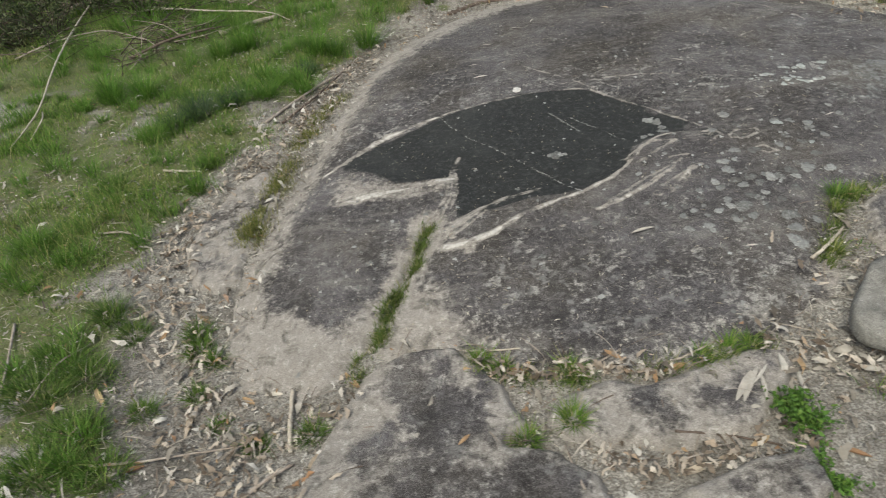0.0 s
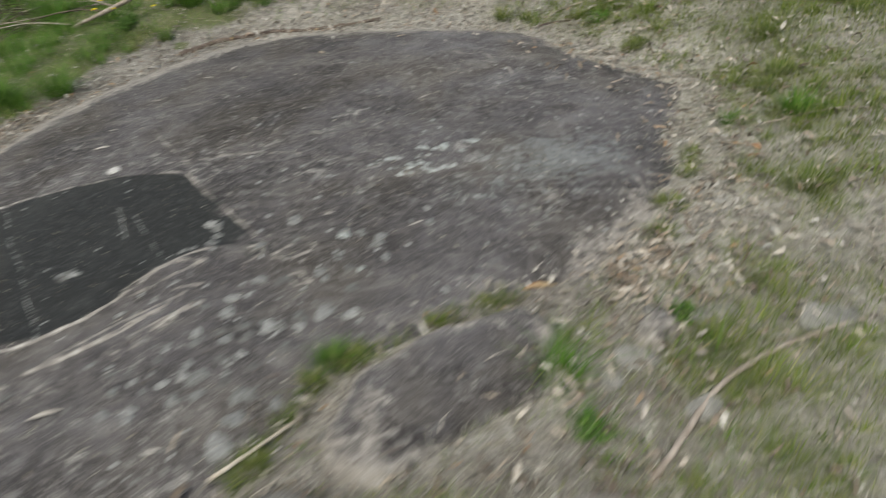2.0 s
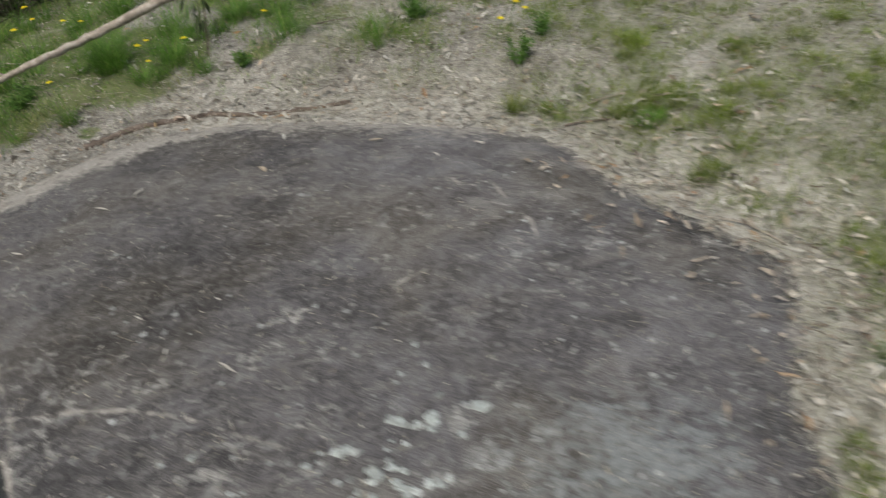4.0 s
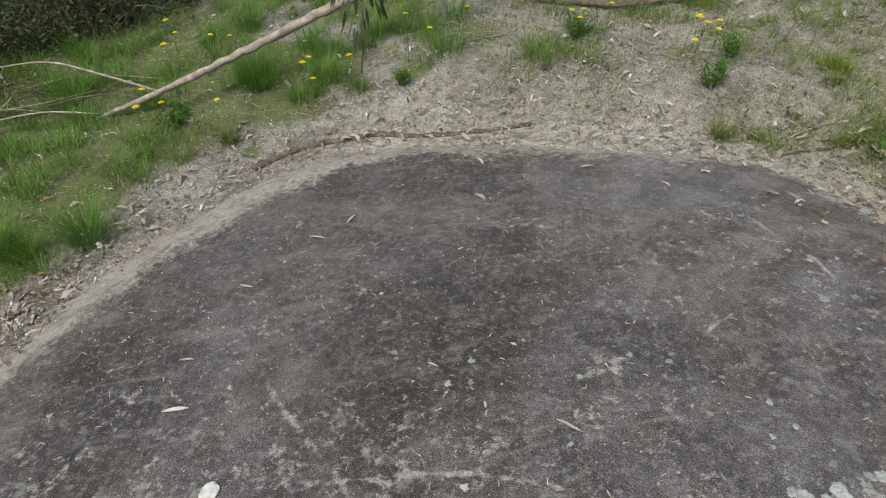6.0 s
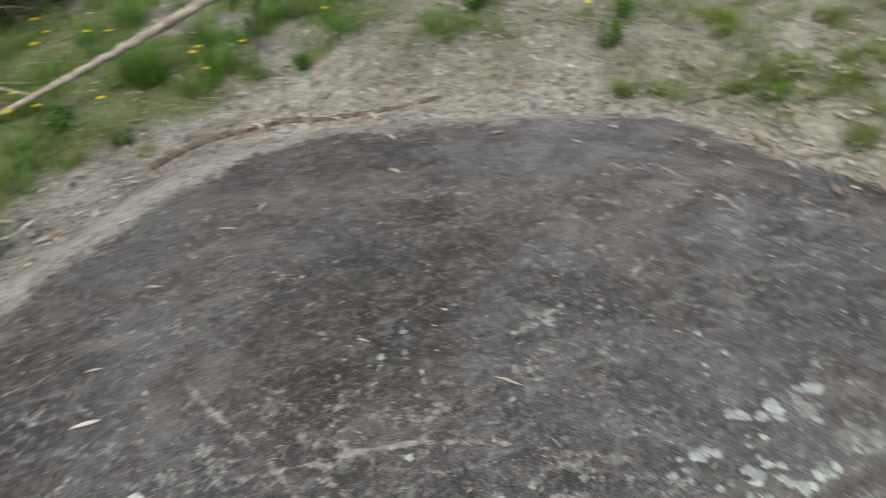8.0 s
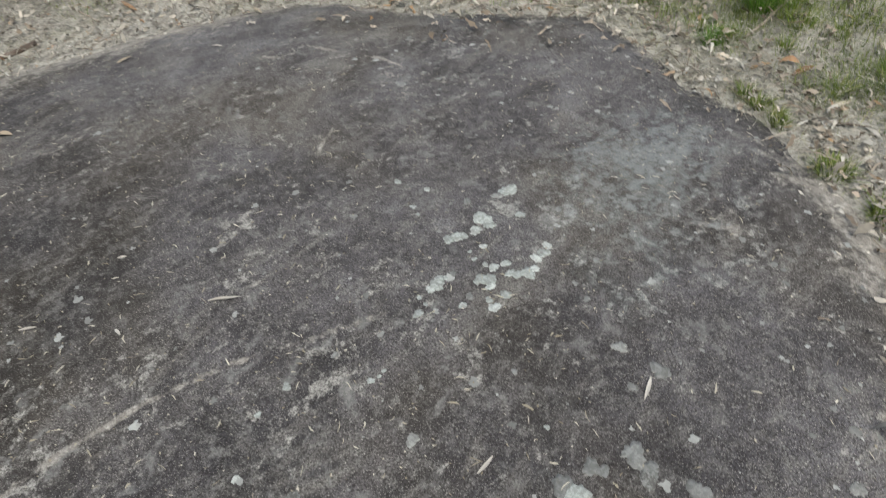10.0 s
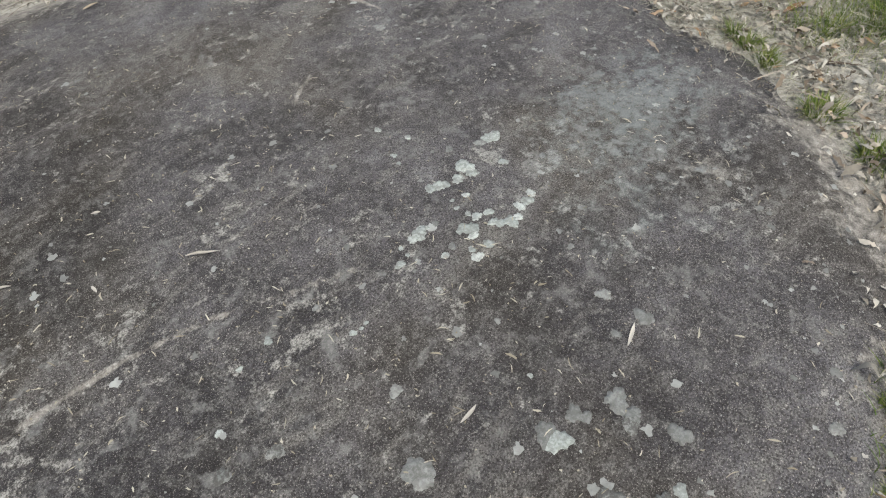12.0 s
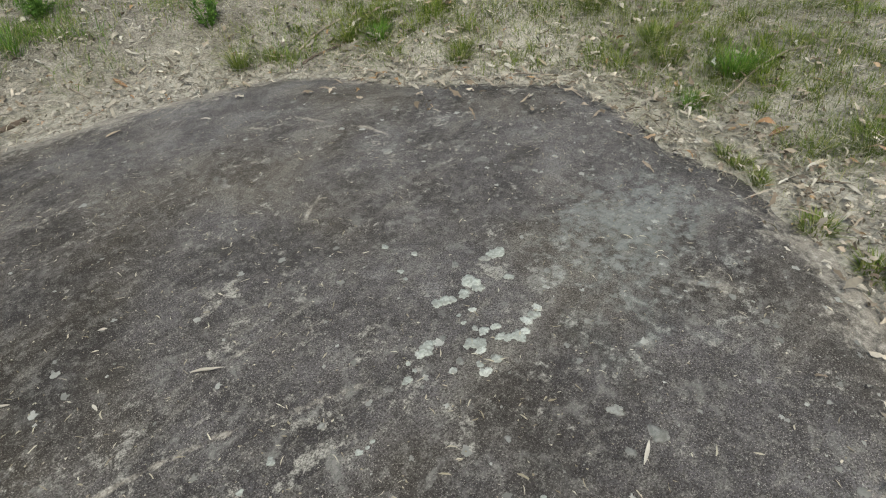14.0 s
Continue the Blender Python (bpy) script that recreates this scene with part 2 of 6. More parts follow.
def soil_material():
    n = Nodes("sandy_soil")
    mid, fine, grain = n.noise(3.2, 5), n.noise(24, 6, 0.7, 0.5), n.noise(130, 4, 0.7)
    col = n.ramp(n.calc("ADD", n.calc("MULTIPLY", mid, 0.5), n.calc("MULTIPLY", fine, 0.5)),
                 [(0.35, (0.11, 0.10, 0.084)), (0.46, (0.27, 0.255, 0.224)), (0.57, (0.45, 0.43, 0.382)), (0.7, (0.60, 0.58, 0.525))])
    col = n.mix(n.step(grain, 0.4, 0.62, 0.7, 0.0), col, (0.070, 0.060, 0.048))
    col = n.mix(n.step(n.cells(120), 0.05, 0.2, 0.5, 0.0), col, (0.42, 0.39, 0.35))
    col = n.mix(n.calc("MULTIPLY", n.attr("wash"), n.step(fine, 0.38, 0.58, 0.05, 0.55)), col, (0.54, 0.515, 0.45))
    moss = n.mix(n.noise(9, 5, 0.7), (0.034, 0.058, 0.013), (0.165, 0.180, 0.056))
    on = n.step(n.calc("ADD", n.calc("MULTIPLY", n.attr("turf"), 0.85), n.calc("MULTIPLY", n.calc("SUBTRACT", fine, 0.5), 0.9)), 0.3, 0.75)
    col = n.mix(n.calc("MULTIPLY", on, 0.8), col, moss)
    return n.done(col, 0.95, n.calc("ADD", fine, n.calc("MULTIPLY", grain, 0.6)), 0.9, 0.012, 0.15)


def plain_material(name, stops, scale=18, rough=0.85, through=0.0, by="island", bump=0.3, spec=0.25):
    n = Nodes(name)
    v = n.noise(scale, 4, 0.6)
    r = {"island": n.island, "each": n.each, "noise": lambda: v}[by]()
    base = n.ramp(r, stops)
    col = n.mix(n.step(v, 0.35, 0.7, 0.45, 0.0), base, n.mix(0.55, base, (0.02, 0.017, 0.012)))
    return n.done(col, rough, n.noise(scale * 6, 3), bump, 0.003, spec, through)


ROCK, SOIL = rock_material(), soil_material()


def lichen_material(name, stops, broken):
    n = Nodes(name)
    crust, fine = n.noise(120, 5, 0.75), n.noise(34, 5, 0.7, 0.6)
    col = n.ramp(n.each(), stops)
    col = n.mix(n.step(crust, 0.44, 0.58, broken, 0.0), col, (0.075, 0.072, 0.066))
    col = n.mix(n.step(fine, 0.36, 0.52, broken, 0.0), col, (0.085, 0.080, 0.074))
    return n.done(col, 0.92, crust, 0.9, 0.003, 0.2)


LICHEN = lichen_material("crustose_lichen", [(0.0, (0.33, 0.355, 0.335)), (0.6, (0.42, 0.45, 0.425)), (1.0, (0.54, 0.565, 0.54))], 0.38)
LICHEN_MID = lichen_material("round_lichen", [(0.0, (0.19, 0.195, 0.187)), (0.6, (0.25, 0.256, 0.246)), (1.0, (0.33, 0.336, 0.32))], 0.42)
LICHEN_DULL = lichen_material("dull_lichen", [(0.0, (0.14, 0.143, 0.137)), (0.6, (0.20, 0.205, 0.195)), (1.0, (0.28, 0.285, 0.27))], 0.8)


def stone_material():
    n = Nodes("grey_boulder")
    broad, mid, fine, grain = n.noise(9, 5, 0.6, 0.5), n.noise(26, 6, 0.7), n.noise(90, 5, 0.75), n.noise(320, 3, 0.7)
    col = n.ramp(n.calc("ADD", n.calc("MULTIPLY", broad, 0.5), n.calc("MULTIPLY", mid, 0.5)), [(0.34, (0.115, 0.111, 0.098)), (0.47, (0.225, 0.219, 0.196)), (0.58, (0.325, 0.316, 0.285)), (0.7, (0.43, 0.418, 0.38))])
    col = n.mix(n.step(fine, 0.56, 0.70, 0.0, 0.7), col, (0.46, 0.46, 0.43))
    col = n.mix(n.step(grain, 0.38, 0.56, 0.6, 0.0), col, (0.06, 0.058, 0.052))
    return n.done(col, 0.9, n.calc("ADD", mid, n.calc("MULTIPLY", fine, 0.7)), 0.9, 0.008, 0.2)


STONE = stone_material()


def grass_material():
    n = Nodes("green_grass")
    r, where = n.island(), n.noise(1.6, 4, 0.6, 0.6)
    green = n.ramp(r, [(0.0, (0.056, 0.122, 0.018)), (0.4, (0.122, 0.226, 0.034)), (0.8, (0.20, 0.305, 0.056)), (0.93, (0.27, 0.29, 0.085)), (1.0, (0.42, 0.37, 0.20))])
    sere = n.ramp(r, [(0.0, (0.080, 0.100, 0.024)), (0.4, (0.155, 0.182, 0.045)), (0.75, (0.25, 0.255, 0.085)), (1.0, (0.44, 0.38, 0.22))])
    return n.done(n.mix(n.step(where, 0.28, 0.47), sere, green), 0.6, None, 0, 0, 0.25, 0.35)


GRASS = grass_material()
LUSH = plain_material("lush_grass", [(0.0, (0.065, 0.150, 0.019)), (0.5, (0.125, 0.262, 0.033)), (0.9, (0.19, 0.335, 0.055)), (1.0, (0.30, 0.33, 0.10))], 4, 0.6, 0.35)
OLIVE = plain_material("olive_grass", [(0.0, (0.055, 0.112, 0.018)), (0.5, (0.11, 0.20, 0.033)), (0.9, (0.18, 0.265, 0.055)), (1.0, (0.32, 0.33, 0.12))], 4, 0.6, 0.35)
FINEGRASS = plain_material("fine_grass", [(0.0, (0.085, 0.145, 0.024)), (0.4, (0.165, 0.235, 0.042)), (0.75, (0.26, 0.305, 0.075)), (1.0, (0.47, 0.44, 0.23))], 5, 0.65, 0.35)
TUFTGREEN = plain_material("yellow_green_tufts", [(0.0, (0.085, 0.150, 0.018)), (0.45, (0.175, 0.255, 0.034)), (0.85, (0.28, 0.335, 0.058)), (1.0, (0.45, 0.42, 0.18))], 5, 0.6, 0.35)
STRAW = plain_material("dry_grass", [(0.0, (0.24, 0.205, 0.145)), (0.5, (0.41, 0.375, 0.29)), (1.0, (0.62, 0.585, 0.49))], 8, 0.85, 0.15)
HAY = plain_material("bleached_hay", [(0.0, (0.22, 0.205, 0.15)), (0.4, (0.44, 0.42, 0.335)), (0.85, (0.64, 0.62, 0.53)), (1.0, (0.34, 0.35, 0.16))], 8, 0.8, 0.2)
LITTER = plain_material("dead_leaves", [(0.0, (0.12, 0.10, 0.078)), (0.33, (0.26, 0.235, 0.195)), (0.68, (0.45, 0.42, 0.36)), (0.92, (0.66, 0.635, 0.57)), (0.95, (0.34, 0.20, 0.11)), (1.0, (0.42, 0.30, 0.17))], 40, 0.75, 0.1)
TWIG = plain_material("grey_twigs", [(0.0, (0.12, 0.09, 0.068)), (0.5, (0.26, 0.215, 0.17)), (1.0, (0.44, 0.40, 0.34))], 60, 0.9)
WOOD = plain_material("bleached_wood", [(0.0, (0.17, 0.135, 0.105)), (0.45, (0.33, 0.28, 0.23)), (0.8, (0.50, 0.45, 0.385))], 26, 0.85, 0, "noise", 0.7)
PALEWOOD = plain_material("pale_stick", [(0.0, (0.34, 0.29, 0.22)), (0.5, (0.50, 0.445, 0.36)), (0.8, (0.60, 0.56, 0.48))], 30, 0.85, 0, "noise", 0.5)
DARKWOOD = plain_material("dark_root", [(0.0, (0.060, 0.044, 0.033)), (0.5, (0.13, 0.10, 0.08)), (0.8, (0.22, 0.18, 0.15))], 30, 0.9, 0, "noise", 0.8)
TANLEAF = plain_material("tan_leaf", [(0.0, (0.40, 0.33, 0.24)), (0.5, (0.50, 0.43, 0.33)), (1.0, (0.60, 0.55, 0.46))], 50, 0.7, 0.1, "each")
WHITELEAF = plain_material("bleached_leaf", [(0.0, (0.46, 0.43, 0.375)), (1.0, (0.62, 0.59, 0.53))], 50, 0.7, 0.1, "each")
RUSTLEAF = plain_material("orange_brown_leaf", [(0.0, (0.27, 0.145, 0.075)), (0.5, (0.38, 0.235, 0.125)), (1.0, (0.48, 0.37, 0.21))], 50, 0.6, 0.1, "each")
YELLOW = plain_material("yellow_petals", [(0.0, (0.86, 0.70, 0.02)), (1.0, (0.90, 0.78, 0.03))], 30, 0.6, 0.2, "each")
HERB = plain_material("green_herb", [(0.0, (0.06, 0.135, 0.022)), (0.6, (0.115, 0.235, 0.038)), (1.0, (0.19, 0.30, 0.06))], 20, 0.55, 0.25)
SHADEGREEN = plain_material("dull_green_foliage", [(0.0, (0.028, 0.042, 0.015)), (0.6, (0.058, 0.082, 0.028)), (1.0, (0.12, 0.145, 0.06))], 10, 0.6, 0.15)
DARKTWIG = plain_material("brown_undergrowth", [(0.0, (0.035, 0.027, 0.020)), (0.6, (0.085, 0.067, 0.05)), (1.0, (0.20, 0.17, 0.135))], 20, 0.9)
PEBBLE = plain_material("grit", [(0.0, (0.16, 0.14, 0.12)), (0.6, (0.34, 0.31, 0.28)), (1.0, (0.58, 0.55, 0.51))], 60, 0.9)

# ---- mesh helpers ----
def mesh_from(name, verts, faces, material, smoothed=True):
    me = bpy.data.meshes.new(name)
    verts, faces = np.asarray(verts, np.float32), (faces if isinstance(faces, list) else np.asarray(faces, np.int32))
    if isinstance(faces, list):
        me.from_pydata(verts.tolist(), [], faces)
    else:
        count, sides = faces.shape
        me.vertices.add(len(verts)), me.loops.add(count * sides), me.polygons.add(count)
        me.vertices.foreach_set("co", verts.ravel())
        me.loops.foreach_set("vertex_index", faces.ravel())
        me.polygons.foreach_set("loop_start", np.arange(count, dtype=np.int32) * sides)
        me.update(calc_edges=True)
    me.materials.append(material)
    if smoothed:
        me.polygons.foreach_set("use_smooth", np.ones(len(me.polygons), bool))
    me.update()
    return me


class Field:
    """A function of the plan, worked out once on a fine grid and read between its crossings."""

    def __init__(self, f, x0, x1, y0, y1, step):
        self.x0, self.y0, self.step = x0, y0, step
        X, Y = np.meshgrid(np.arange(x0, x1 + step, step), np.arange(y0, y1 + step, step))
        self.v = np.asarray(f(X, Y), float)

    def __call__(self, x, y):
        u, w = (np.asarray(x, float) - self.x0) / self.step, (np.asarray(y, float) - self.y0) / self.step
        i, j = np.clip(u.astype(int), 0, self.v.shape[1] - 2), np.clip(w.astype(int), 0, self.v.shape[0] - 2)
        u, w = np.clip(u - i, 0, 1), np.clip(w - j, 0, 1)
        v = self.v
        return (v[j, i] * (1 - u) + v[j, i + 1] * u) * (1 - w) + (v[j + 1, i] * (1 - u) + v[j + 1, i + 1] * u) * w


def part(name, bm, material, parent, label=""):
    me = bpy.data.meshes.new(name)
    bm.to_mesh(me)
    bm.free()
    me.materials.append(material)
    me.polygons.foreach_set("use_smooth", np.ones(len(me.polygons), bool))
    ob = new(name, me)
    ob.parent = parent
    return tagged(ob, label)


def mark(me, name, values):
    me.attributes.new(name, "FLOAT", "POINT").data.foreach_set("value", np.asarray(values, np.float32))


def grid_mesh(name, xs, ys, height, keep, material):
    """A sheet over the crossings of xs and ys, of which keep(x, y) stays. Returns the mesh and its x, y."""
    X, Y = np.meshgrid(xs, ys)
    ok = keep(X, Y)
    cell = ok[:-1, :-1] & ok[1:, :-1] & ok[:-1, 1:] & ok[1:, 1:]
    idx = np.arange(X.size).reshape(X.shape)
    quads = np.stack([idx[:-1, :-1][cell], idx[:-1, 1:][cell], idx[1:, 1:][cell], idx[1:, :-1][cell]], 1)
    used, back = np.unique(quads, return_inverse=True)
    x, y = X.ravel()[used], Y.ravel()[used]
    me = mesh_from(name, np.stack([x, y, height(x, y)], 1), back.reshape(quads.shape), material)
    return me, x, y


def ribbons(p, d, s, n, length, width, profile, lift, segs):
    """Many thin curved strips: from p along d, s across, bent along n by lift(t). Returns verts and quads."""
    N, t = len(p), np.linspace(0, 1, segs + 1)
    mid = p[:, None] + d[:, None] * (length[:, None] * t)[..., None] + n[:, None] * (length[:, None] * lift(t))[..., None]
    half = s[:, None] * (width[:, None] * profile(t) * 0.5)[..., None]
    v = np.stack([mid - half, mid + half], 2).reshape(-1, 3)
    k = np.arange(segs) * 2
    f = np.stack([k, k + 1, k + 3, k + 2], 1)[None] + (np.arange(N) * 2 * (segs + 1))[:, None, None]
    return v, f.reshape(-1, 4)


def unit(v):
    return v / (np.linalg.norm(v, axis=-1, keepdims=True) + 1e-9)


RNG = np.random.default_rng(7)


def blades(x, y, z, length, width, lean, segs=3, az=None):
    """Upright grass blades that bow outwards."""
    N = len(x)
    az = RNG.uniform(0, 2 * np.pi, N) if az is None else az
    out = np.stack([np.cos(az), np.sin(az), np.zeros(N)], 1)
    d = unit(np.array([0, 0, 1.0]) + out * (lean * 0.6)[:, None])
    s = np.stack([-np.sin(az), np.cos(az), np.zeros(N)], 1)
    n = unit(out - 0.35 * np.array([0, 0, 1.0])) * lean[:, None]
    return ribbons(np.stack([x, y, z], 1), d, s, n, length, width, lambda t: 1.02 - t ** 1.6, lambda t: 0.75 * t * t, segs)


def flat_leaves(x, y, z, length, width, segs=5, tilt=0.25, curl=0.12, az=None):
    """Leaves or strips lying about."""
    N = len(x)
    az = RNG.uniform(0, 2 * np.pi, N) if az is None else az
    a, b = RNG.normal(0, tilt, N), RNG.normal(0, tilt * 1.6, N)
    d = np.stack([np.cos(az) * np.cos(a), np.sin(az) * np.cos(a), np.sin(a)], 1)
    side = np.stack([-np.sin(az), np.cos(az), np.zeros(N)], 1)
    up = np.cross(d, side)
    s, n = side * np.cos(b)[:, None] + up * np.sin(b)[:, None], up * np.cos(b)[:, None] - side * np.sin(b)[:, None]
    bend = RNG.normal(0, 0.05, N)[:, None] * side
    c = (n * RNG.normal(curl, curl, N)[:, None] + bend)
    start = np.stack([x, y, z + np.abs(np.sin(a)) * length * 0.5 + width * 0.2], 1) - d * (length * 0.5)[:, None]
    v, f = ribbons(start, d, s, c, length, width, lambda t: np.sin(np.pi * np.clip(t * 0.94 + 0.04, 0, 1)) ** 0.7, lambda t: 4 * t * (1 - t), segs)
    each = len(v) // max(N, 1)
    v = v.reshape(N, each, 3) + RNG.normal(0, 0.22, (N, each, 3)) * width[:, None, None] * np.array([1, 1, 0.8])
    return v.reshape(-1, 3), f


def stuff(name, vf, material, label, category):
    ob = new(name, mesh_from(name, vf[0], vf[1], material))
    return tagged(ob, label, category, kind="stuff")


SLABS = []


def top(x, y):
    """Height of whatever lies uppermost, rock or soil."""
    z = np.where(rim_dist(x, y) > 0.01, rock_top(x, y), soil_top(x, y))
    for poly, level in SLABS:
        z = np.where(inside_dist(poly, x, y) > 0.02, np.maximum(z, level(x, y)), z)
    return z


# ---- the rock pavement ----
DARK = [(-0.62, 1.78), (-0.77, 1.98), (-0.77, 2.23), (-0.69, 2.54), (-0.60, 2.90), (-0.52, 3.44), (-0.46, 3.88), (-0.32, 4.16), (-0.20, 4.40), (-0.03, 4.63),
        (0.18, 4.86), (0.38, 5.04), (0.62, 5.12), (0.85, 5.15), (1.16, 5.08), (1.45, 5.02), (1.82, 4.92), (2.03, 4.86), (2.26, 4.80),
        (2.40, 4.68), (2.45, 4.56), (2.54, 4.36), (2.64, 4.22), (2.76, 4.13), (2.83, 4.00), (2.96, 3.88), (2.95, 3.75), (2.92, 3.60), (2.84, 3.48),
        (2.76, 3.39), (2.76, 3.25), (2.77, 3.13), (2.72, 3.01), (2.56, 2.93), (2.44, 2.79), (2.34, 2.64), (2.22, 2.50), (2.07, 2.42), (1.75, 2.25),
        (1.50, 2.10), (1.32, 1.82), (1.15, 1.57), (0.86, 1.50), (0.59, 1.50), (0.30, 1.54), (0.15, 1.66), (-0.03, 1.87), (-0.18, 1.84), (-0.29, 1.75), (-0.41, 1.69)]
HOLLOW = [(-0.55, 2.88), (-0.32, 3.01), (-0.02, 3.18), (0.19, 3.27), (0.41, 3.32), (0.80, 3.24), (0.98, 3.00), (1.12, 2.83), (1.25, 2.64), (1.03, 2.68),
          (0.88, 2.59), (0.79, 2.43), (0.61, 2.32), (0.37, 2.31), (0.15, 2.25), (0.06, 2.22), (0.05, 2.49), (-0.04, 2.57), (-0.23, 2.60), (-0.39, 2.75)]
SCAR = [(-0.53, 2.55), (-0.45, 2.69), (-0.35, 2.76), (-0.26, 2.60), (-0.10, 2.56), (0.04, 2.56), (-0.02, 2.47), (-0.23, 2.47), (-0.39, 2.50)]
CREVICE = [(-0.06, 2.25), (-0.12, 2.05), (-0.16, 1.90), (-0.20, 1.77), (-0.25, 1.63), (-0.30, 1.48)]
# pale worn streaks: how pale, half width at start and end, places
STREAKS_SCAR = [
    (1.0, 0.050, 0.028, [(-0.50, 2.55), (-0.39, 2.53), (-0.23, 2.53), (-0.08, 2.54), (0.04, 2.57)]),
    (0.52, 0.006, 0.006, [(0.62, 3.37), (0.75, 3.37), (0.92, 3.375), (1.08, 3.36), (1.24, 3.32), (1.36, 3.27), (1.46, 3.23), (1.54, 3.20)]),
    (0.55, 0.007, 0.007, [(0.44, 3.76), (0.48, 3.69), (0.56, 3.58), (0.65, 3.47), (0.73, 3.37), (0.80, 3.25)]),
    (0.70, 0.060, 0.050, [(-0.02, 2.16), (0.04, 2.08), (0.10, 2.06)]),
]
STREAKS_RIM = [
    (1, 0.010, 0.030, [(-0.61, 2.8), (-0.49, 2.92), (-0.38, 3.03), (-0.3, 3.09)]),
    (1.1, 0.030, 0.010, [(-0.3, 3.09), (-0.14, 3.15), (0.01, 3.22)]),
    (0.62, 0.007, 0.007, [(0.01, 3.22), (0.23, 3.28), (0.44, 3.31), (0.77, 3.26), (0.91, 3.07), (1.02, 2.95), (1.12, 2.83), (1.24, 2.69), (1.26, 2.62)]),
    (0.95, 0.012, 0.050, [(0.07, 2.76), (0.04, 2.63), (0.04, 2.51), (0.03, 2.41), (-0.0, 2.31), (-0.03, 2.22), (-0.05, 2.11)]),
]
STREAKS_LIP = [
    (0.9, 0.030, 0.008, [(0.03, 2.18), (0.11, 2.25), (0.18, 2.3), (0.26, 2.34), (0.36, 2.36), (0.42, 2.38)]),
    (0.8, 0.010, 0.006, [(0.05, 2.14), (0.13, 2.21), (0.18, 2.26)]),
    (1.05, 0.026, 0.012, [(0.01, 2.07), (0.1, 2.07), (0.2, 2.11), (0.27, 2.16), (0.37, 2.22), (0.49, 2.26)]),
    (0.95, 0.012, 0.007, [(0.49, 2.26), (0.61, 2.31), (0.72, 2.37), (0.8, 2.45), (0.88, 2.56), (0.98, 2.66), (1.08, 2.69), (1.21, 2.67), (1.26, 2.62)]),
]
STREAKS_TAIL = [
    (0.9, 0.012, 0.010, [(0.63, 2.17), (0.73, 2.21), (0.81, 2.26), (0.89, 2.32), (0.98, 2.39), (1.03, 2.45)]),
    (0.7, 0.007, 0.006, [(0.68, 2.21), (0.77, 2.27), (0.85, 2.33), (0.93, 2.38), (1.02, 2.44)]),
    (0.95, 0.020, 0.012, [(0.88, 2.23), (0.94, 2.24), (1.0, 2.31), (1.06, 2.38), (1.1, 2.4)]),
    (0.7, 0.006, 0.006, [(0.93, 2.29), (1.01, 2.34), (1.1, 2.39)]),
    (0.7, 0.006, 0.006, [(0.8, 2.49), (0.89, 2.58), (0.97, 2.62), (1.05, 2.61)]),
    (0.7, 0.006, 0.006, [(0.85, 2.46), (0.95, 2.54), (1.05, 2.61)]),
    (0.75, 0.008, 0.006, [(0.99, 2.47), (1.07, 2.49)]),
]
STREAKS_RINGS = [
    (0.7, 0.006, 0.006, [(1.29, 2.62), (1.33, 2.66), (1.42, 2.66), (1.43, 2.63), (1.36, 2.59), (1.29, 2.6)]),
    (0.65, 0.005, 0.005, [(1.35, 2.5), (1.4, 2.51), (1.44, 2.46), (1.4, 2.45), (1.34, 2.5)]),
    (0.5, 0.005, 0.005, [(1.15, 2.65), (1.2, 2.65), (1.24, 2.62), (1.19, 2.58), (1.15, 2.61)]),
    (0.5, 0.006, 0.006, [(0.4, 2.07), (0.49, 2.1), (0.6, 2.13)]),
]
STREAKS_BACK = [
    (0.45, 0.010, 0.006, [(0.90, 3.36), (0.94, 3.33), (1.00, 3.31)]),
    (0.35, 0.007, 0.007, [(1.06, 3.29), (1.09, 3.295), (1.14, 3.27)]),
    (0.52, 0.014, 0.012, [(1.95, 4.45), (2.03, 4.28), (2.11, 4.12), (2.20, 3.94), (2.27, 3.80)]),
    (0.62, 0.008, 0.008, [(1.85, 3.87), (1.79, 3.83), (1.75, 3.80)]),
    (0.5, 0.008, 0.008, [(1.79, 3.88), (1.84, 3.825)]),
    (0.40, 0.010, 0.010, [(1.70, 3.84), (1.78, 3.765)]),
    (0.40, 0.028, 0.018, [(1.17, 4.18), (1.36, 4.20), (1.59, 4.23), (1.80, 4.16)]),
    (0.36, 0.040, 0.025, [(1.10, 4.44), (1.40, 4.46), (1.61, 4.38), (1.80, 4.25)]),
    (0.22, 0.040, 0.020, [(0.30, 4.00), (0.42, 3.85), (0.48, 3.70)]),
    (0.42, 0.040, 0.040, [(2.20, 2.90), (2.25, 2.94), (2.31, 2.90), (2.27, 2.85), (2.21, 2.88)]),
]
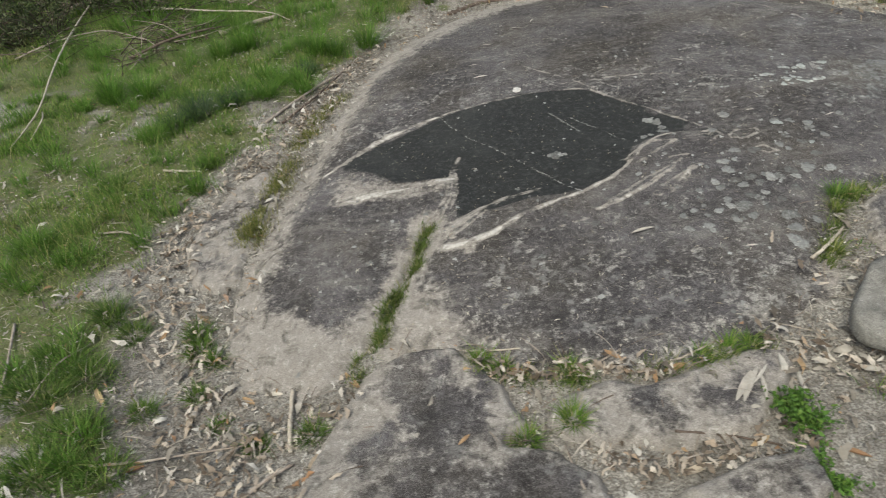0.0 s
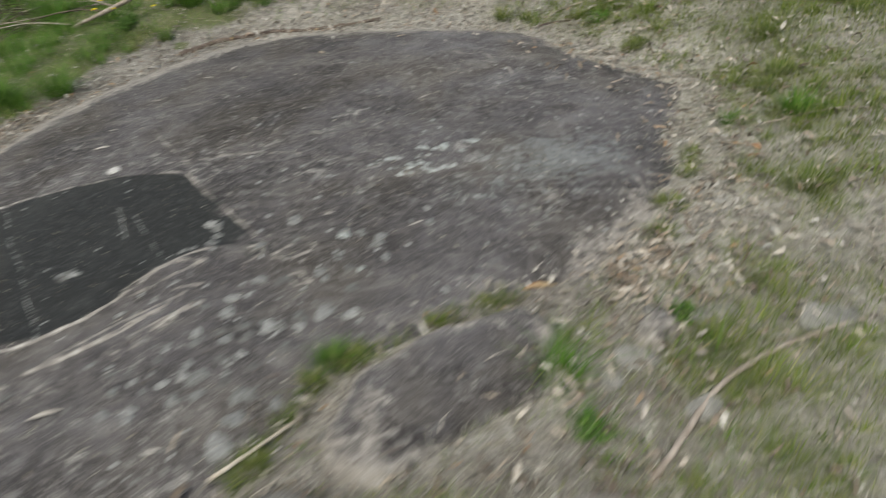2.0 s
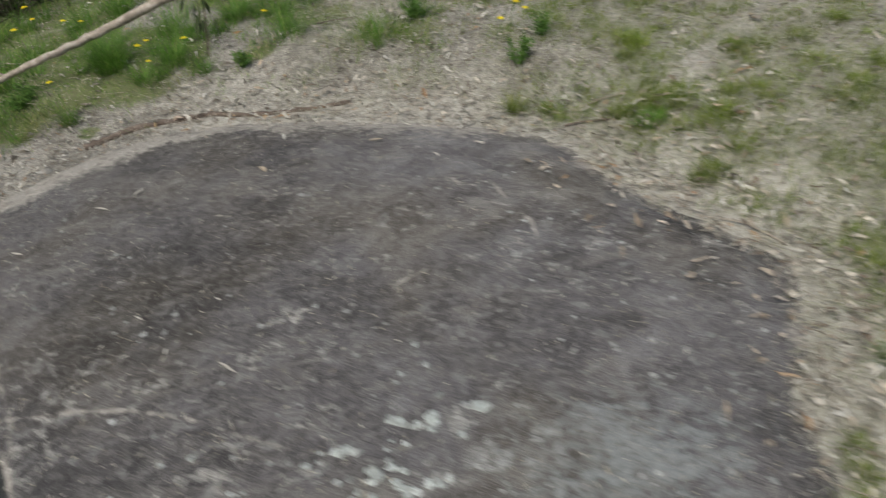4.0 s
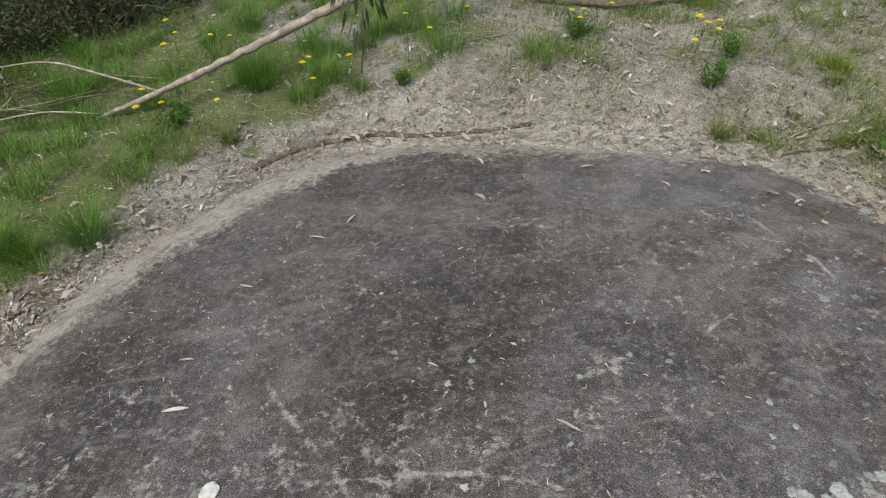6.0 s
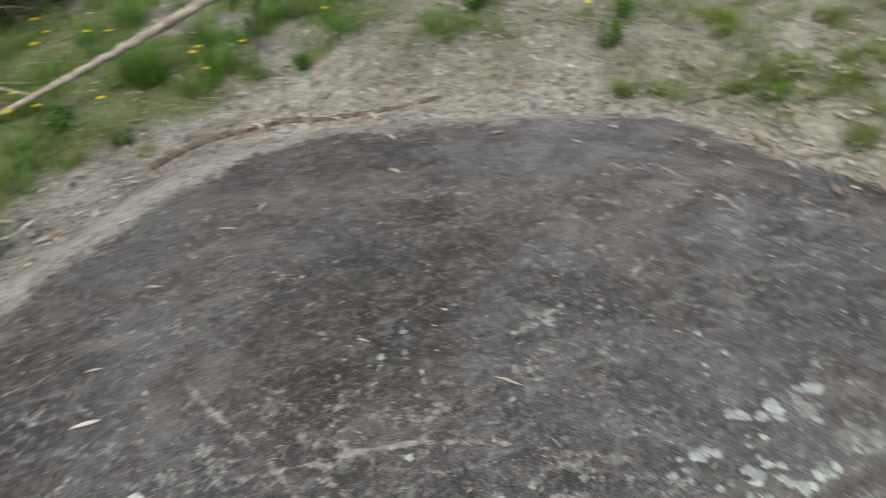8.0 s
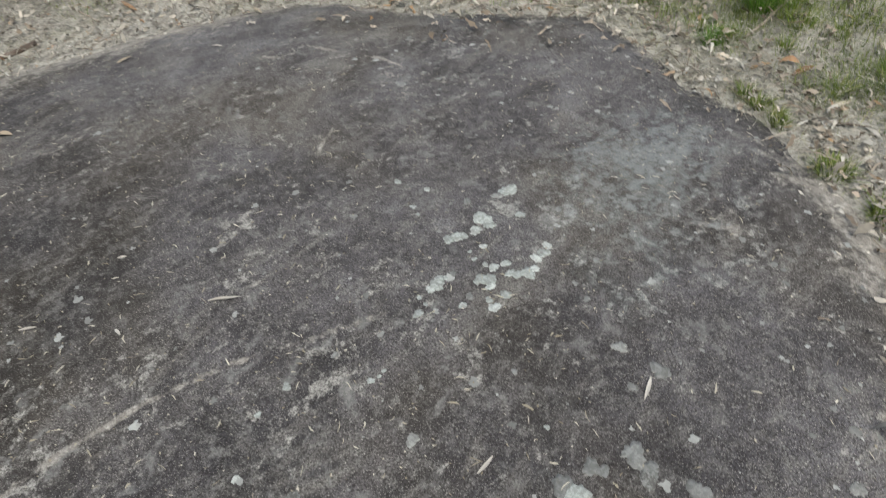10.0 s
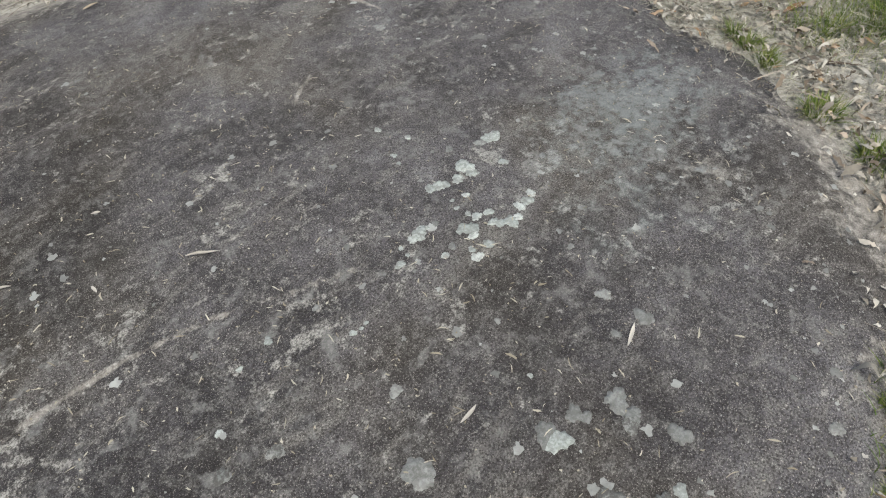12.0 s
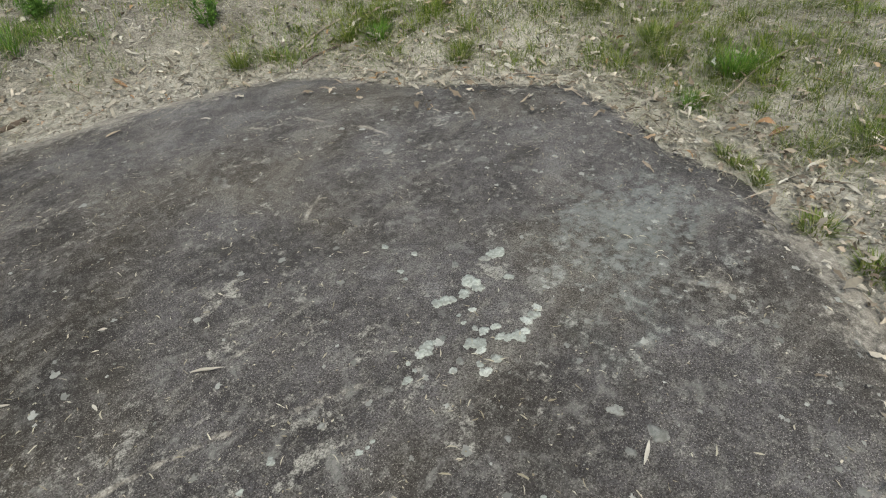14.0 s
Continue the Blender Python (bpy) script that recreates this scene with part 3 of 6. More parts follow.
STREAKS_FAINT = [
    (0.34, 0.020, 0.012, [(1.18, 4.38), (1.38, 4.48), (1.54, 4.42), (1.68, 4.29), (1.91, 4.16)]),
    (0.34, 0.008, 0.008, [(1.36, 3.48), (1.45, 3.45), (1.55, 3.42), (1.67, 3.4)]),
    (0.4, 0.007, 0.006, [(0.88, 3.34), (0.94, 3.31), (1.0, 3.27), (1.03, 3.24)]),
    (0.55, 0.012, 0.008, [(2.06, 4.53), (2.14, 4.3), (2.22, 4.12), (2.24, 3.93), (2.3, 3.77)]),
    (0.36, 0.020, 0.012, [(1.59, 4.32), (1.8, 4.35), (2.01, 4.4), (2.14, 4.3)]),
    (0.32, 0.025, 0.015, [(1.11, 4.38), (1.26, 4.36), (1.43, 4.37), (1.66, 4.35)]),
    (0.36, 0.018, 0.014, [(1.02, 4.37), (1.22, 4.45), (1.45, 4.49), (1.63, 4.44), (1.79, 4.36)]),
]
STREAKS = STREAKS_SCAR + STREAKS_RIM + STREAKS_LIP + STREAKS_TAIL + STREAKS_RINGS + STREAKS_BACK + STREAKS_FAINT
DASHES = [(-0.04, 3.21), (0.14, 2.92), (0.26, 2.78), (0.42, 2.54), (0.53, 2.40), (0.60, 2.28)]
SEAM = [(0.54, 3.07), (0.69, 2.79)]


def rock_height(x, y):
    e = inside_dist(OUTLINE, x, y) + 0.03 * (fbm(x, y, 7, 31) - 0.5)
    z = dome(x, y) + 0.022 * (fbm(x, y, 1.6, 3) - 0.5) + 0.006 * (fbm(x, y, 12, 4, 3) - 0.5)
    z -= 0.024 * (1 - smooth(0.0, 0.16, e)) + 0.20 * smooth(0.0, 0.13, -e)
    h = inside_dist(HOLLOW, x, y)
    z -= 0.020 * smooth(-0.015, 0.10, h)
    c, _ = line_dist(CREVICE, x, y)
    c = c + 0.05 * (fbm(x, y, 14, 19) - 0.5)
    z -= 0.024 * (1 - smooth(0.004, 0.030, c)) + 0.012 * (1 - smooth(0.02, 0.12, c))
    d, _ = line_dist(DASHES, x, y)
    z -= 0.004 * (1 - smooth(0.003, 0.012, d))
    for pale, w0, w1, pts in STREAKS_LIP + STREAKS_TAIL:
        d, u = line_dist(pts, x, y)
        z += 0.007 * (1 - smooth(0.0, 0.045, d))
    return z


def build_rock():
    xs, ys = np.arange(-1.02, 3.08, 0.0088), np.arange(1.24, 5.52, 0.0088)
    me, x, y = grid_mesh("rock_pavement", xs, ys, rock_height, lambda a, b: inside_dist(OUTLINE, a, b) > -0.14, ROCK)
    rag = 0.22 * (fbm(x, y, 5, 11, 5) - 0.5)
    edge = inside_dist(DARK, x, y) + rag
    front = smooth(2.6, 1.7, y) * smooth(1.6, 0.9, x)
    pale = (0.80 + 0.14 * smooth(0.2, -0.4, x) - 0.22 * front * smooth(-0.1, 0.1, x) - 0.02 * smooth(4.0, 4.8, y)) * (1 - smooth(-0.15, 0.12 + 0.05 * smooth(4.2, 4.8, y) + 0.06 * smooth(0.3, -0.3, x), edge)) - 0.06 * smooth(1.9, 2.4, x)
    pale += 0.25 * np.exp(-(((x + 0.5) / 0.28) ** 2 + ((y - 1.58) / 0.16) ** 2))
    c, _ = line_dist(CREVICE, x, y)
    c = c + 0.06 * (fbm(x, y, 9, 18) - 0.5)
    pale = np.maximum(pale, 0.85 * (1 - smooth(0.03, 0.13 + 0.5 * rag, c)))
    pale = np.minimum(pale, 0.86)
    pale = np.maximum(pale, 0.62 * np.exp(-(((x + 0.47) / 0.10) ** 2 + ((y - 2.68) / 0.13) ** 2)))
    scar = smooth(-0.045, 0.02, inside_dist(SCAR, x, y) + 0.35 * rag)
    pale = np.maximum(pale, scar * (0.62 - 0.35 * smooth(2.60, 2.74, y)))
    for k, (how, w0, w1, pts) in enumerate(STREAKS):
        d, u = line_dist(pts, x, y)
        w = np.maximum(0.009, w0 + (w1 - w0) * u) * (0.7 + 0.6 * fbm(x, y, 22, 40 + k, 2))
        strand = smooth(0.30, 0.62, vnoise(u * 9 + k, (d * np.sign(fbm(x, y, 3, 77) - 0.5) + 0.5) * 110, 1.0, 60 + k))
        thread = 1 - (0.6 * (1 - strand) if w0 > 0.011 else 0.25 * (1 - strand))
        run = 0.72 + 0.50 * vnoise(u * 17, u * 0, 1.0, 90 + k) if w0 < 0.02 else 1.0
        pale = np.maximum(pale, run * min(1.2, how * 1.12) * thread * (1 - smooth(w * 0.3, w * 1.7, d)))
    tail = smooth(0.65, 1.05, x)
    soft = 0.02 + 0.09 * smooth(-0.1, -0.5, x) + 0.045 * tail
    pool = smooth(-soft, soft, inside_dist(HOLLOW, x, y) + (0.02 + 0.12 * smooth(-0.1, -0.5, x) + 0.14 * tail) * (fbm(x, y, 14, 2) - 0.5)) * (1 - 0.25 * tail)
    green = 0.72 * np.exp(-(((x - 2.40) / 0.30) ** 2 + ((y - 3.20) / 0.24) ** 2)) + 0.45 * np.exp(-(((x - 2.08) / 0.35) ** 2 + ((y - 2.95) / 0.3) ** 2))
    green += 0.25 * np.exp(-(((x - 1.25) / 0.3) ** 2 + ((y - 2.25) / 0.22) ** 2))
    fleck = 0.1 + 0.65 * smooth(2.3, 1.6, y) * smooth(-0.1, 0.3, x) + 0.25 * smooth(2.9, 3.2, y) * smooth(3.9, 3.4, y) * smooth(1.9, 1.1, x)
    fleck += 0.9 * (fbm(x, y, 2.4, 15) - 0.5)
    fleck += 0.35 * np.exp(-(((x - 2.15) / 0.45) ** 2 + ((y - 2.95) / 0.40) ** 2)) + 0.2 * np.exp(-(((x - 1.35) / 0.4) ** 2 + ((y - 3.25) / 0.3) ** 2))
    # regional tone offset: negative gains darken an oval patch, positive ones make it paler
    thin = 0.30 + 0.38 * smooth(2.5, 3.1, y) * smooth(1.2, 1.6, x + 0.3 * (y - 3)) + 0.18 * smooth(3.0, 3.6, y) - 0.15 * smooth(2.5, 2.7, x)
    for gain, cx, cy, wx, wy in ((-0.50, 1.32, 3.60, 0.40, 0.75), (-0.22, 0.85, 3.25, 0.40, 0.35), (-0.25, 1.02, 4.0, 0.40, 0.45), (0.22, 2.10, 3.05, 0.40, 0.35), (0.22, 0.90, 4.35, 0.40, 0.40), (0.25, -0.48, 2.20, 0.25, 0.35), (-0.20, 1.20, 1.84, 0.35, 0.25)):
        thin = thin + gain * np.exp(-(((x - cx) / wx) ** 2 + ((y - cy) / wy) ** 2))
    mark(me, "thin", thin)
    for name, v in (("pale", pale), ("pool", pool), ("green", green), ("fleck", fleck)):
        mark(me, name, v)
    return tagged(new("rock_pavement", me), "low dome of dark lichen-stained sandstone with pale worn edges and a black hollow", "rock")


rock = build_rock()
rock_top = Field(rock_height, -1.05, 3.15, 1.20, 5.56, 0.0088)
rim_dist = Field(lambda x, y: inside_dist(OUTLINE, x, y), -5.2, 6.0, -1.0, 9.0, 0.025)
soil_top = Field(soil, -5.2, 6.0, -1.0, 9.0, 0.025)


# ---- the ground ----
MEADOW = [(-9, -4), (-0.85, 0.5), (-0.98, 1.15), (-1.09, 1.35), (-1.24, 1.56), (-1.34, 1.93), (-1.38, 2.40), (-1.30, 2.70), (-1.24, 3.00), (-1.02, 3.44), (-0.92, 3.80), (-0.80, 4.25), (-0.66, 4.80),
          (-0.40, 5.30), (-0.05, 5.66), (0.33, 5.82), (0.85, 5.92), (1.35, 6.02), (2.2, 6.05), (2.9, 6.4), (3.2, 12), (-9, 12)]


PATCHES_EAST = [(2.88, 4.95, 0.16), (3.51, 5.25, 0.20), (3.39, 4.04, 0.13), (3.46, 3.84, 0.14), (3.62, 4.24, 0.20), (3.68, 3.86, 0.17), (3.30, 4.36, 0.10), (2.97, 4.41, 0.09),
                (2.77, 5.23, 0.10), (4.10, 5.07, 0.25), (3.90, 4.96, 0.22), (3.22, 2.98, 0.15), (3.07, 2.91, 0.12), (3.03, 4.77, 0.12), (3.40, 3.60, 0.10), (3.42, 2.96, 0.17),
                (3.72, 3.25, 0.18), (2.41, 5.09, 0.08), (2.65, 4.86, 0.08), (2.68, 2.81, 0.08), (2.61, 2.64, 0.08), (3.46, 4.28, 0.14), (2.58, 2.07, 0.14), (2.85, 2.40, 0.12),
                (2.90, 2.02, 0.18), (2.66, 1.78, 0.16), (4.20, 4.40, 0.30), (4.10, 3.60, 0.30), (3.30, 5.70, 0.25)]
PATCHES_NORTH = [(0.84, 6.00, 0.10), (1.70, 5.97, 0.13), (0.63, 6.74, 0.25), (1.20, 6.35, 0.13), (2.12, 6.38, 0.16), (2.30, 5.77, 0.12), (1.52, 6.01, 0.08), (0.30, 6.10, 0.26), (-0.20, 6.12, 0.34), (-0.35, 5.72, 0.22), (0.12, 5.80, 0.18), (0.95, 6.45, 0.20),
                 (-0.37, 5.42, 0.10), (-0.03, 5.44, 0.07), (-0.92, 5.48, 0.2)]


def turf(x, y):
    """How grassy the soil is, 0 to 1."""
    x, y = np.asarray(x, float), np.asarray(y, float)
    d = -inside_dist(OUTLINE, x, y)
    n = fbm(x, y, 1.3, 21) * 0.6 + fbm(x, y, 5, 22, 2) * 0.4
    west = smooth(-0.10, 0.20, inside_dist(MEADOW, x, y) + 0.22 * (n - 0.5)) * (1 - 0.92 * smooth(0.35, 0.95, x - 0.3 * (y - 5.9)))
    n = np.maximum(n, 0.62 * smooth(-2.0, -2.4, x) * smooth(4.0, 4.6, y))
    n = np.maximum(n, 0.60 * smooth(-0.9, -1.2, x) * smooth(2.7, 2.2, y))
    gaps = 1 - 0.85 * smooth(0.47, 0.57, fbm(x, y, 3.3, 26, 3)) * smooth(-1.9, -1.4, x + 0.4 * (2.2 - y))
    lawn = west * (0.25 + 1.35 * smooth(0.36, 0.56, n)) * gaps
    # the east side grows in small separate patches
    spots = smooth(0.385, 0.49, 0.05 * smooth(3.0, 3.4, x + 0.30 * (y - 3.6)) + 0.85 * fbm(x, y, 4.4, 24, 3) + 0.15 * fbm(x, y, 1.1, 25, 2))
    east = np.maximum(smooth(2.62, 3.10, x + 0.30 * (y - 3.6)), 0.25 * smooth(5.40, 5.75, y) * smooth(0.2, 0.7, x)) * (0.06 + 0.94 * spots)
    east = np.maximum(east, (0.38 + 0.37 * smooth(2.0, 2.3, x)) * spots * smooth(1.2, 1.5, x) * smooth(2.4, 2.0, y - 0.4 * (x - 1.8)))
    tufted = sum(np.exp(-((x - a) ** 2 + (y - b) ** 2) / (r * r)) for a, b, r in PATCHES_EAST + PATCHES_NORTH)
    east = np.maximum(east * 0.85, np.minimum(1.0, tufted * (0.45 + 1.2 * fbm(x, y, 9, 28, 2))))
    return np.clip(np.maximum(lawn, east), 0, 1) * smooth(0.05, 0.22, d)


def spread(a, b, step, far):
    tail = step * 1.25 ** np.arange(1, 60)
    tail = np.cumsum(tail)
    tail = tail[tail < far]
    core = np.arange(a, b, step)
    return np.concatenate([a - tail[::-1], core, core[-1] + tail])


def build_ground():
    me, x, y = grid_mesh("ground", spread(-5.0, 6.5, 0.045, 400), spread(-1.2, 9.5, 0.045, 400), soil, lambda a, b: a == a, SOIL)
    mark(me, "turf", turf(x, y) * (1 - 0.50 * smooth(1.0, 2.2, x)))
    d = -inside_dist(OUTLINE, x, y)
    mark(me, "wash", np.exp(-(np.maximum(d, 0) / 0.34) ** 2) * np.maximum(smooth(0.0, 0.8, x) * smooth(3.9, 4.6, y), smooth(2.3, 2.6, x)) + 0.55 * smooth(2.5, 3.2, x))
    return tagged(new("ground", me), "sandy soil with patchy grass and leaf litter", "ground", kind="structure")


ground = build_ground()
grassy = Field(turf, -5.2, 6.0, -1.0, 9.0, 0.025)


# ---- ground cover ----
def scatter(n, x0, x1, y0, y1, weight):
    """Random places in a box, kept in proportion to weight(x, y)."""
    x, y = RNG.uniform(x0, x1, n), RNG.uniform(y0, y1, n)
    ok = RNG.uniform(0, 1, n) < weight(x, y)
    return x[ok], y[ok]


def off_rock(x, y, lo=0.02):
    return rim_dist(x, y) < -lo


def build_cover():
    # clumps of green grass
    def clumps(n, x0, x1, low, high, thin, wide, power):
        cx, cy = scatter(n, x0, x1, 0.5, 8.0, lambda x, y: grassy(x, y) ** power)
        per = RNG.integers(6, 22, len(cx))
        i = np.repeat(np.arange(len(cx)), per)
        r = RNG.uniform(0.015, 0.06, len(cx))
        x, y = cx[i] + RNG.normal(0, 1, len(i)) * r[i], cy[i] + RNG.normal(0, 1, len(i)) * r[i]
        ok = off_rock(x, y)
        x, y, i = x[ok], y[ok], i[ok]
        tall = low + (high - low) * smooth(0.36, 0.78, fbm(cx, cy, 2.2, 61)) * fbm(cx, cy, 6, 62)
        return blades(x, y, soil_top(x, y) - 0.004, tall[i] * RNG.uniform(0.5, 1.5, len(i)), RNG.uniform(thin, wide, len(i)), RNG.uniform(0.1, 1.1, len(i)), 2)
    stuff("meadow_grass", clumps(19500, -3.4, 2.6, 0.020, 0.14, 0.0022, 0.0046, 1.0), GRASS, "short green grass in loose clumps on sandy soil", "grass")
    stuff("far_grass", clumps(2200, -4.7, -3.4, 0.03, 0.17, 0.003, 0.006, 1.0), GRASS, "rough green grass in front of the undergrowth", "grass")
    stuff("fine_grass", clumps(26000, 1.2, 4.8, 0.024, 0.080, 0.0016, 0.0030, 0.9), FINEGRASS, "fine yellow-green grass in small patches on dry soil", "grass")

    # taller tussocks, too many to count
    cx, cy = scatter(800, -3.4, 2.2, 0.9, 7.4, lambda x, y: grassy(x, y))
    size = RNG.uniform(0.5, 1.3, len(cx)) * (0.8 + 0.5 * smooth(4.0, 5.0, cy))
    i = np.repeat(np.arange(len(cx)), RNG.integers(45, 110, len(cx)))
    a, r = RNG.uniform(0, 2 * np.pi, len(i)), 0.045 * size[i] * np.sqrt(RNG.uniform(0, 1, len(i)))
    x, y = cx[i] + r * np.cos(a), cy[i] + r * np.sin(a)
    ok = off_rock(x, y)
    x, y, i, a = x[ok], y[ok], i[ok], a[ok]
    stuff("tussocks", blades(x, y, soil_top(x, y) - 0.005, 0.115 * size[i] * RNG.uniform(0.5, 1.5, len(i)), RNG.uniform(0.002, 0.0042, len(i)), RNG.uniform(0.15, 1.2, len(i)), 3, a + RNG.normal(0, 0.6, len(i))), LUSH,
          "bright green grass tussocks in the meadow", "grass")

    # small tufts in the dry ground, too many to count
    cx, cy = scatter(1800, 1.9, 4.7, 1.5, 6.4, lambda x, y: smooth(0.40, 0.85, grassy(x, y)) * (0.35 + 0.65 * smooth(0.4, 0.6, fbm(x, y, 5, 64, 2))))
    size = RNG.uniform(0.55, 1.35, len(cx))
    i = np.repeat(np.arange(len(cx)), RNG.integers(30, 80, len(cx)))
    a, r = RNG.uniform(0, 2 * np.pi, len(i)), 0.036 * size[i] * np.sqrt(RNG.uniform(0, 1, len(i)))
    x, y = cx[i] + r * np.cos(a), cy[i] + r * np.sin(a)
    ok = off_rock(x, y)
    x, y, i, a = x[ok], y[ok], i[ok], a[ok]
    stuff("small_tufts", blades(x, y, soil_top(x, y) - 0.004, 0.052 * size[i] * RNG.uniform(0.5, 1.5, len(i)), RNG.uniform(0.0016, 0.0032, len(i)), RNG.uniform(0.2, 1.25, len(i)), 3, a + RNG.normal(0, 0.6, len(i))), TUFTGREEN,
          "small yellow-green grass tufts dotted over dry soil", "grass")

    # dry straw
    def straw(x, y):
        return 0.16 + 0.5 * smooth(2.4, 3.1, x + 0.3 * (y - 3.4)) * smooth(0.36, 0.60, fbm(x, y, 2.8, 33)) + 0.2 * grassy(x, y)
    x, y = scatter(100000, -2.4, 5.0, 0.7, 7.2, straw)
    ok = off_rock(x, y, -0.03)
    x, y = x[ok], y[ok]
    N = len(x)
    stuff("dry_grass", flat_leaves(x, y, top(x, y) + RNG.uniform(0.0, 0.016, N), 0.015 + 0.085 * RNG.uniform(0, 1, N) ** 2, RNG.uniform(0.0012, 0.0028, N), 2, 0.16, 0.04), STRAW,
          "bleached dry grass scattered on the soil", "dry grass")
    # bleached grass lying in combed mats
    def mat(x, y):
        ring = smooth(2.35, 2.85, x + 0.30 * (y - 3.6)) + smooth(5.20, 5.5, y) * smooth(0.3, 0.9, x) + 0.7 * smooth(1.5, 2.2, x) * smooth(2.3, 1.9, y - 0.4 * (x - 1.8))
        return np.clip(ring, 0, 1) * (1 - 0.25 * grassy(x, y)) * (0.18 + 0.84 * smooth(0.40, 0.58, fbm(x, y, 2.3, 37, 3)))
    x, y = scatter(80000, 1.0, 4.8, 1.2, 6.6, mat)
    ok = off_rock(x, y, -0.02)
    x, y = x[ok], y[ok]
    N = len(x)
    az = 9.0 * fbm(x, y, 1.5, 39, 2) + RNG.normal(0, 0.55, N)
    d = np.stack([np.cos(az), np.sin(az), RNG.normal(0.05, 0.10, N)], 1)
    side = np.stack([-np.sin(az), np.cos(az), np.zeros(N)], 1)
    bow = side * RNG.normal(0, 0.30, N)[:, None] + np.array([0, 0, 1.0]) * RNG.uniform(0.0, 0.16, N)[:, None]
    stuff("matted_straw", ribbons(np.stack([x, y, soil_top(x, y) + RNG.uniform(0.0, 0.012, N)], 1), d, side, bow, 0.035 + 0.11 * RNG.uniform(0, 1, N) ** 1.4, RNG.uniform(0.0011, 0.0024, N),
                                  lambda t: 1.05 - t ** 2, lambda t: 4 * t * (1 - t), 4), HAY, "long bleached grass blades matted over the dry soil", "dry grass")
    # fallen leaves and bark flakes, thickest along the edge of the rock
    def litter(x, y):
        d = -rim_dist(x, y)
        near = np.exp(-((d - 0.10) / 0.24) ** 2)
        return np.clip(0.22 + 0.75 * near + 0.35 * smooth(0.42, 0.62, fbm(x, y, 2.6, 71)), 0, 1) * smooth(-0.13, 0.06, d) * (1 - 0.55 * grassy(x, y))
    x, y = scatter(95000, -2.6, 4.9, 0.6, 7.2, litter)
    N = len(x)
    size = RNG.uniform(0, 1, N) ** 8
    stuff("leaf_litter", flat_leaves(x, y, top(x, y) + RNG.uniform(0.001, 0.012, N), 0.008 + 0.012 * RNG.uniform(0, 1, N) + 0.055 * size, 0.003 + 0.004 * RNG.uniform(0, 1, N) + 0.012 * size * RNG.uniform(0.4, 1.4, N), 4, 0.26, 0.16), LITTER,
          "grey and tan fallen gum leaves and bark flakes", "leaf litter")
    x, y = scatter(16000, -2.6, 4.9, 0.6, 7.2, litter)
    N = len(x)
    stuff("twig_litter", flat_leaves(x, y, top(x, y) + RNG.uniform(0.002, 0.014, N), 0.02 + 0.16 * RNG.uniform(0, 1, N) ** 2, RNG.uniform(0.0015, 0.004, N), 5, 0.15, 0.05), TWIG,
          "thin dead twigs scattered over the soil", "twigs")
    # crumbs on the bare rock
    x, y = scatter(14000, -0.8, 2.9, 1.4, 5.4, lambda x, y: 0.75 * np.where(inside_dist(HOLLOW, x, y) > 0, 0.5, 1.0) * (rim_dist(x, y) > 0.03) * (0.35 + 0.65 * smooth(0.4, 0.65, fbm(x, y, 2.0, 91))))
    N = len(x)
    stuff("rock_crumbs", flat_leaves(x, y, rock_top(x, y) + 0.0015, 0.004 + 0.022 * RNG.uniform(0, 1, N) ** 4, RNG.uniform(0.0012, 0.0035, N), 3, 0.06, 0.06), STRAW,
          "tiny pale chips of bark and straw on the rock", "debris")
    # grit
    x, y = scatter(22000, -2.2, 4.6, 0.7, 7.0, lambda x, y: 0.5 * off_rock(x, y) * (1 - 0.7 * grassy(x, y)))
    N = len(x)
    oct_v = np.array([(1, 0, 0), (0, 1, 0), (-1, 0, 0), (0, -1, 0), (0, 0, 0.7), (0, 0, -0.7)])
    oct_f = np.array([(0, 1, 4), (1, 2, 4), (2, 3, 4), (3, 0, 4), (1, 0, 5), (2, 1, 5), (3, 2, 5), (0, 3, 5)])
    r = 0.002 + 0.010 * RNG.uniform(0, 1, N) ** 4
    v = np.stack([x, y, soil_top(x, y) + r * 0.3], 1)[:, None] + (oct_v[None] * r[:, None, None] * RNG.uniform(0.6, 1.4, (N, 6, 1)))
    stuff("grit", (v.reshape(-1, 3), (oct_f[None] + 6 * np.arange(N)[:, None, None]).reshape(-1, 3)), PEBBLE, "pale sand grains and small grit on the soil", "gravel")


build_cover()


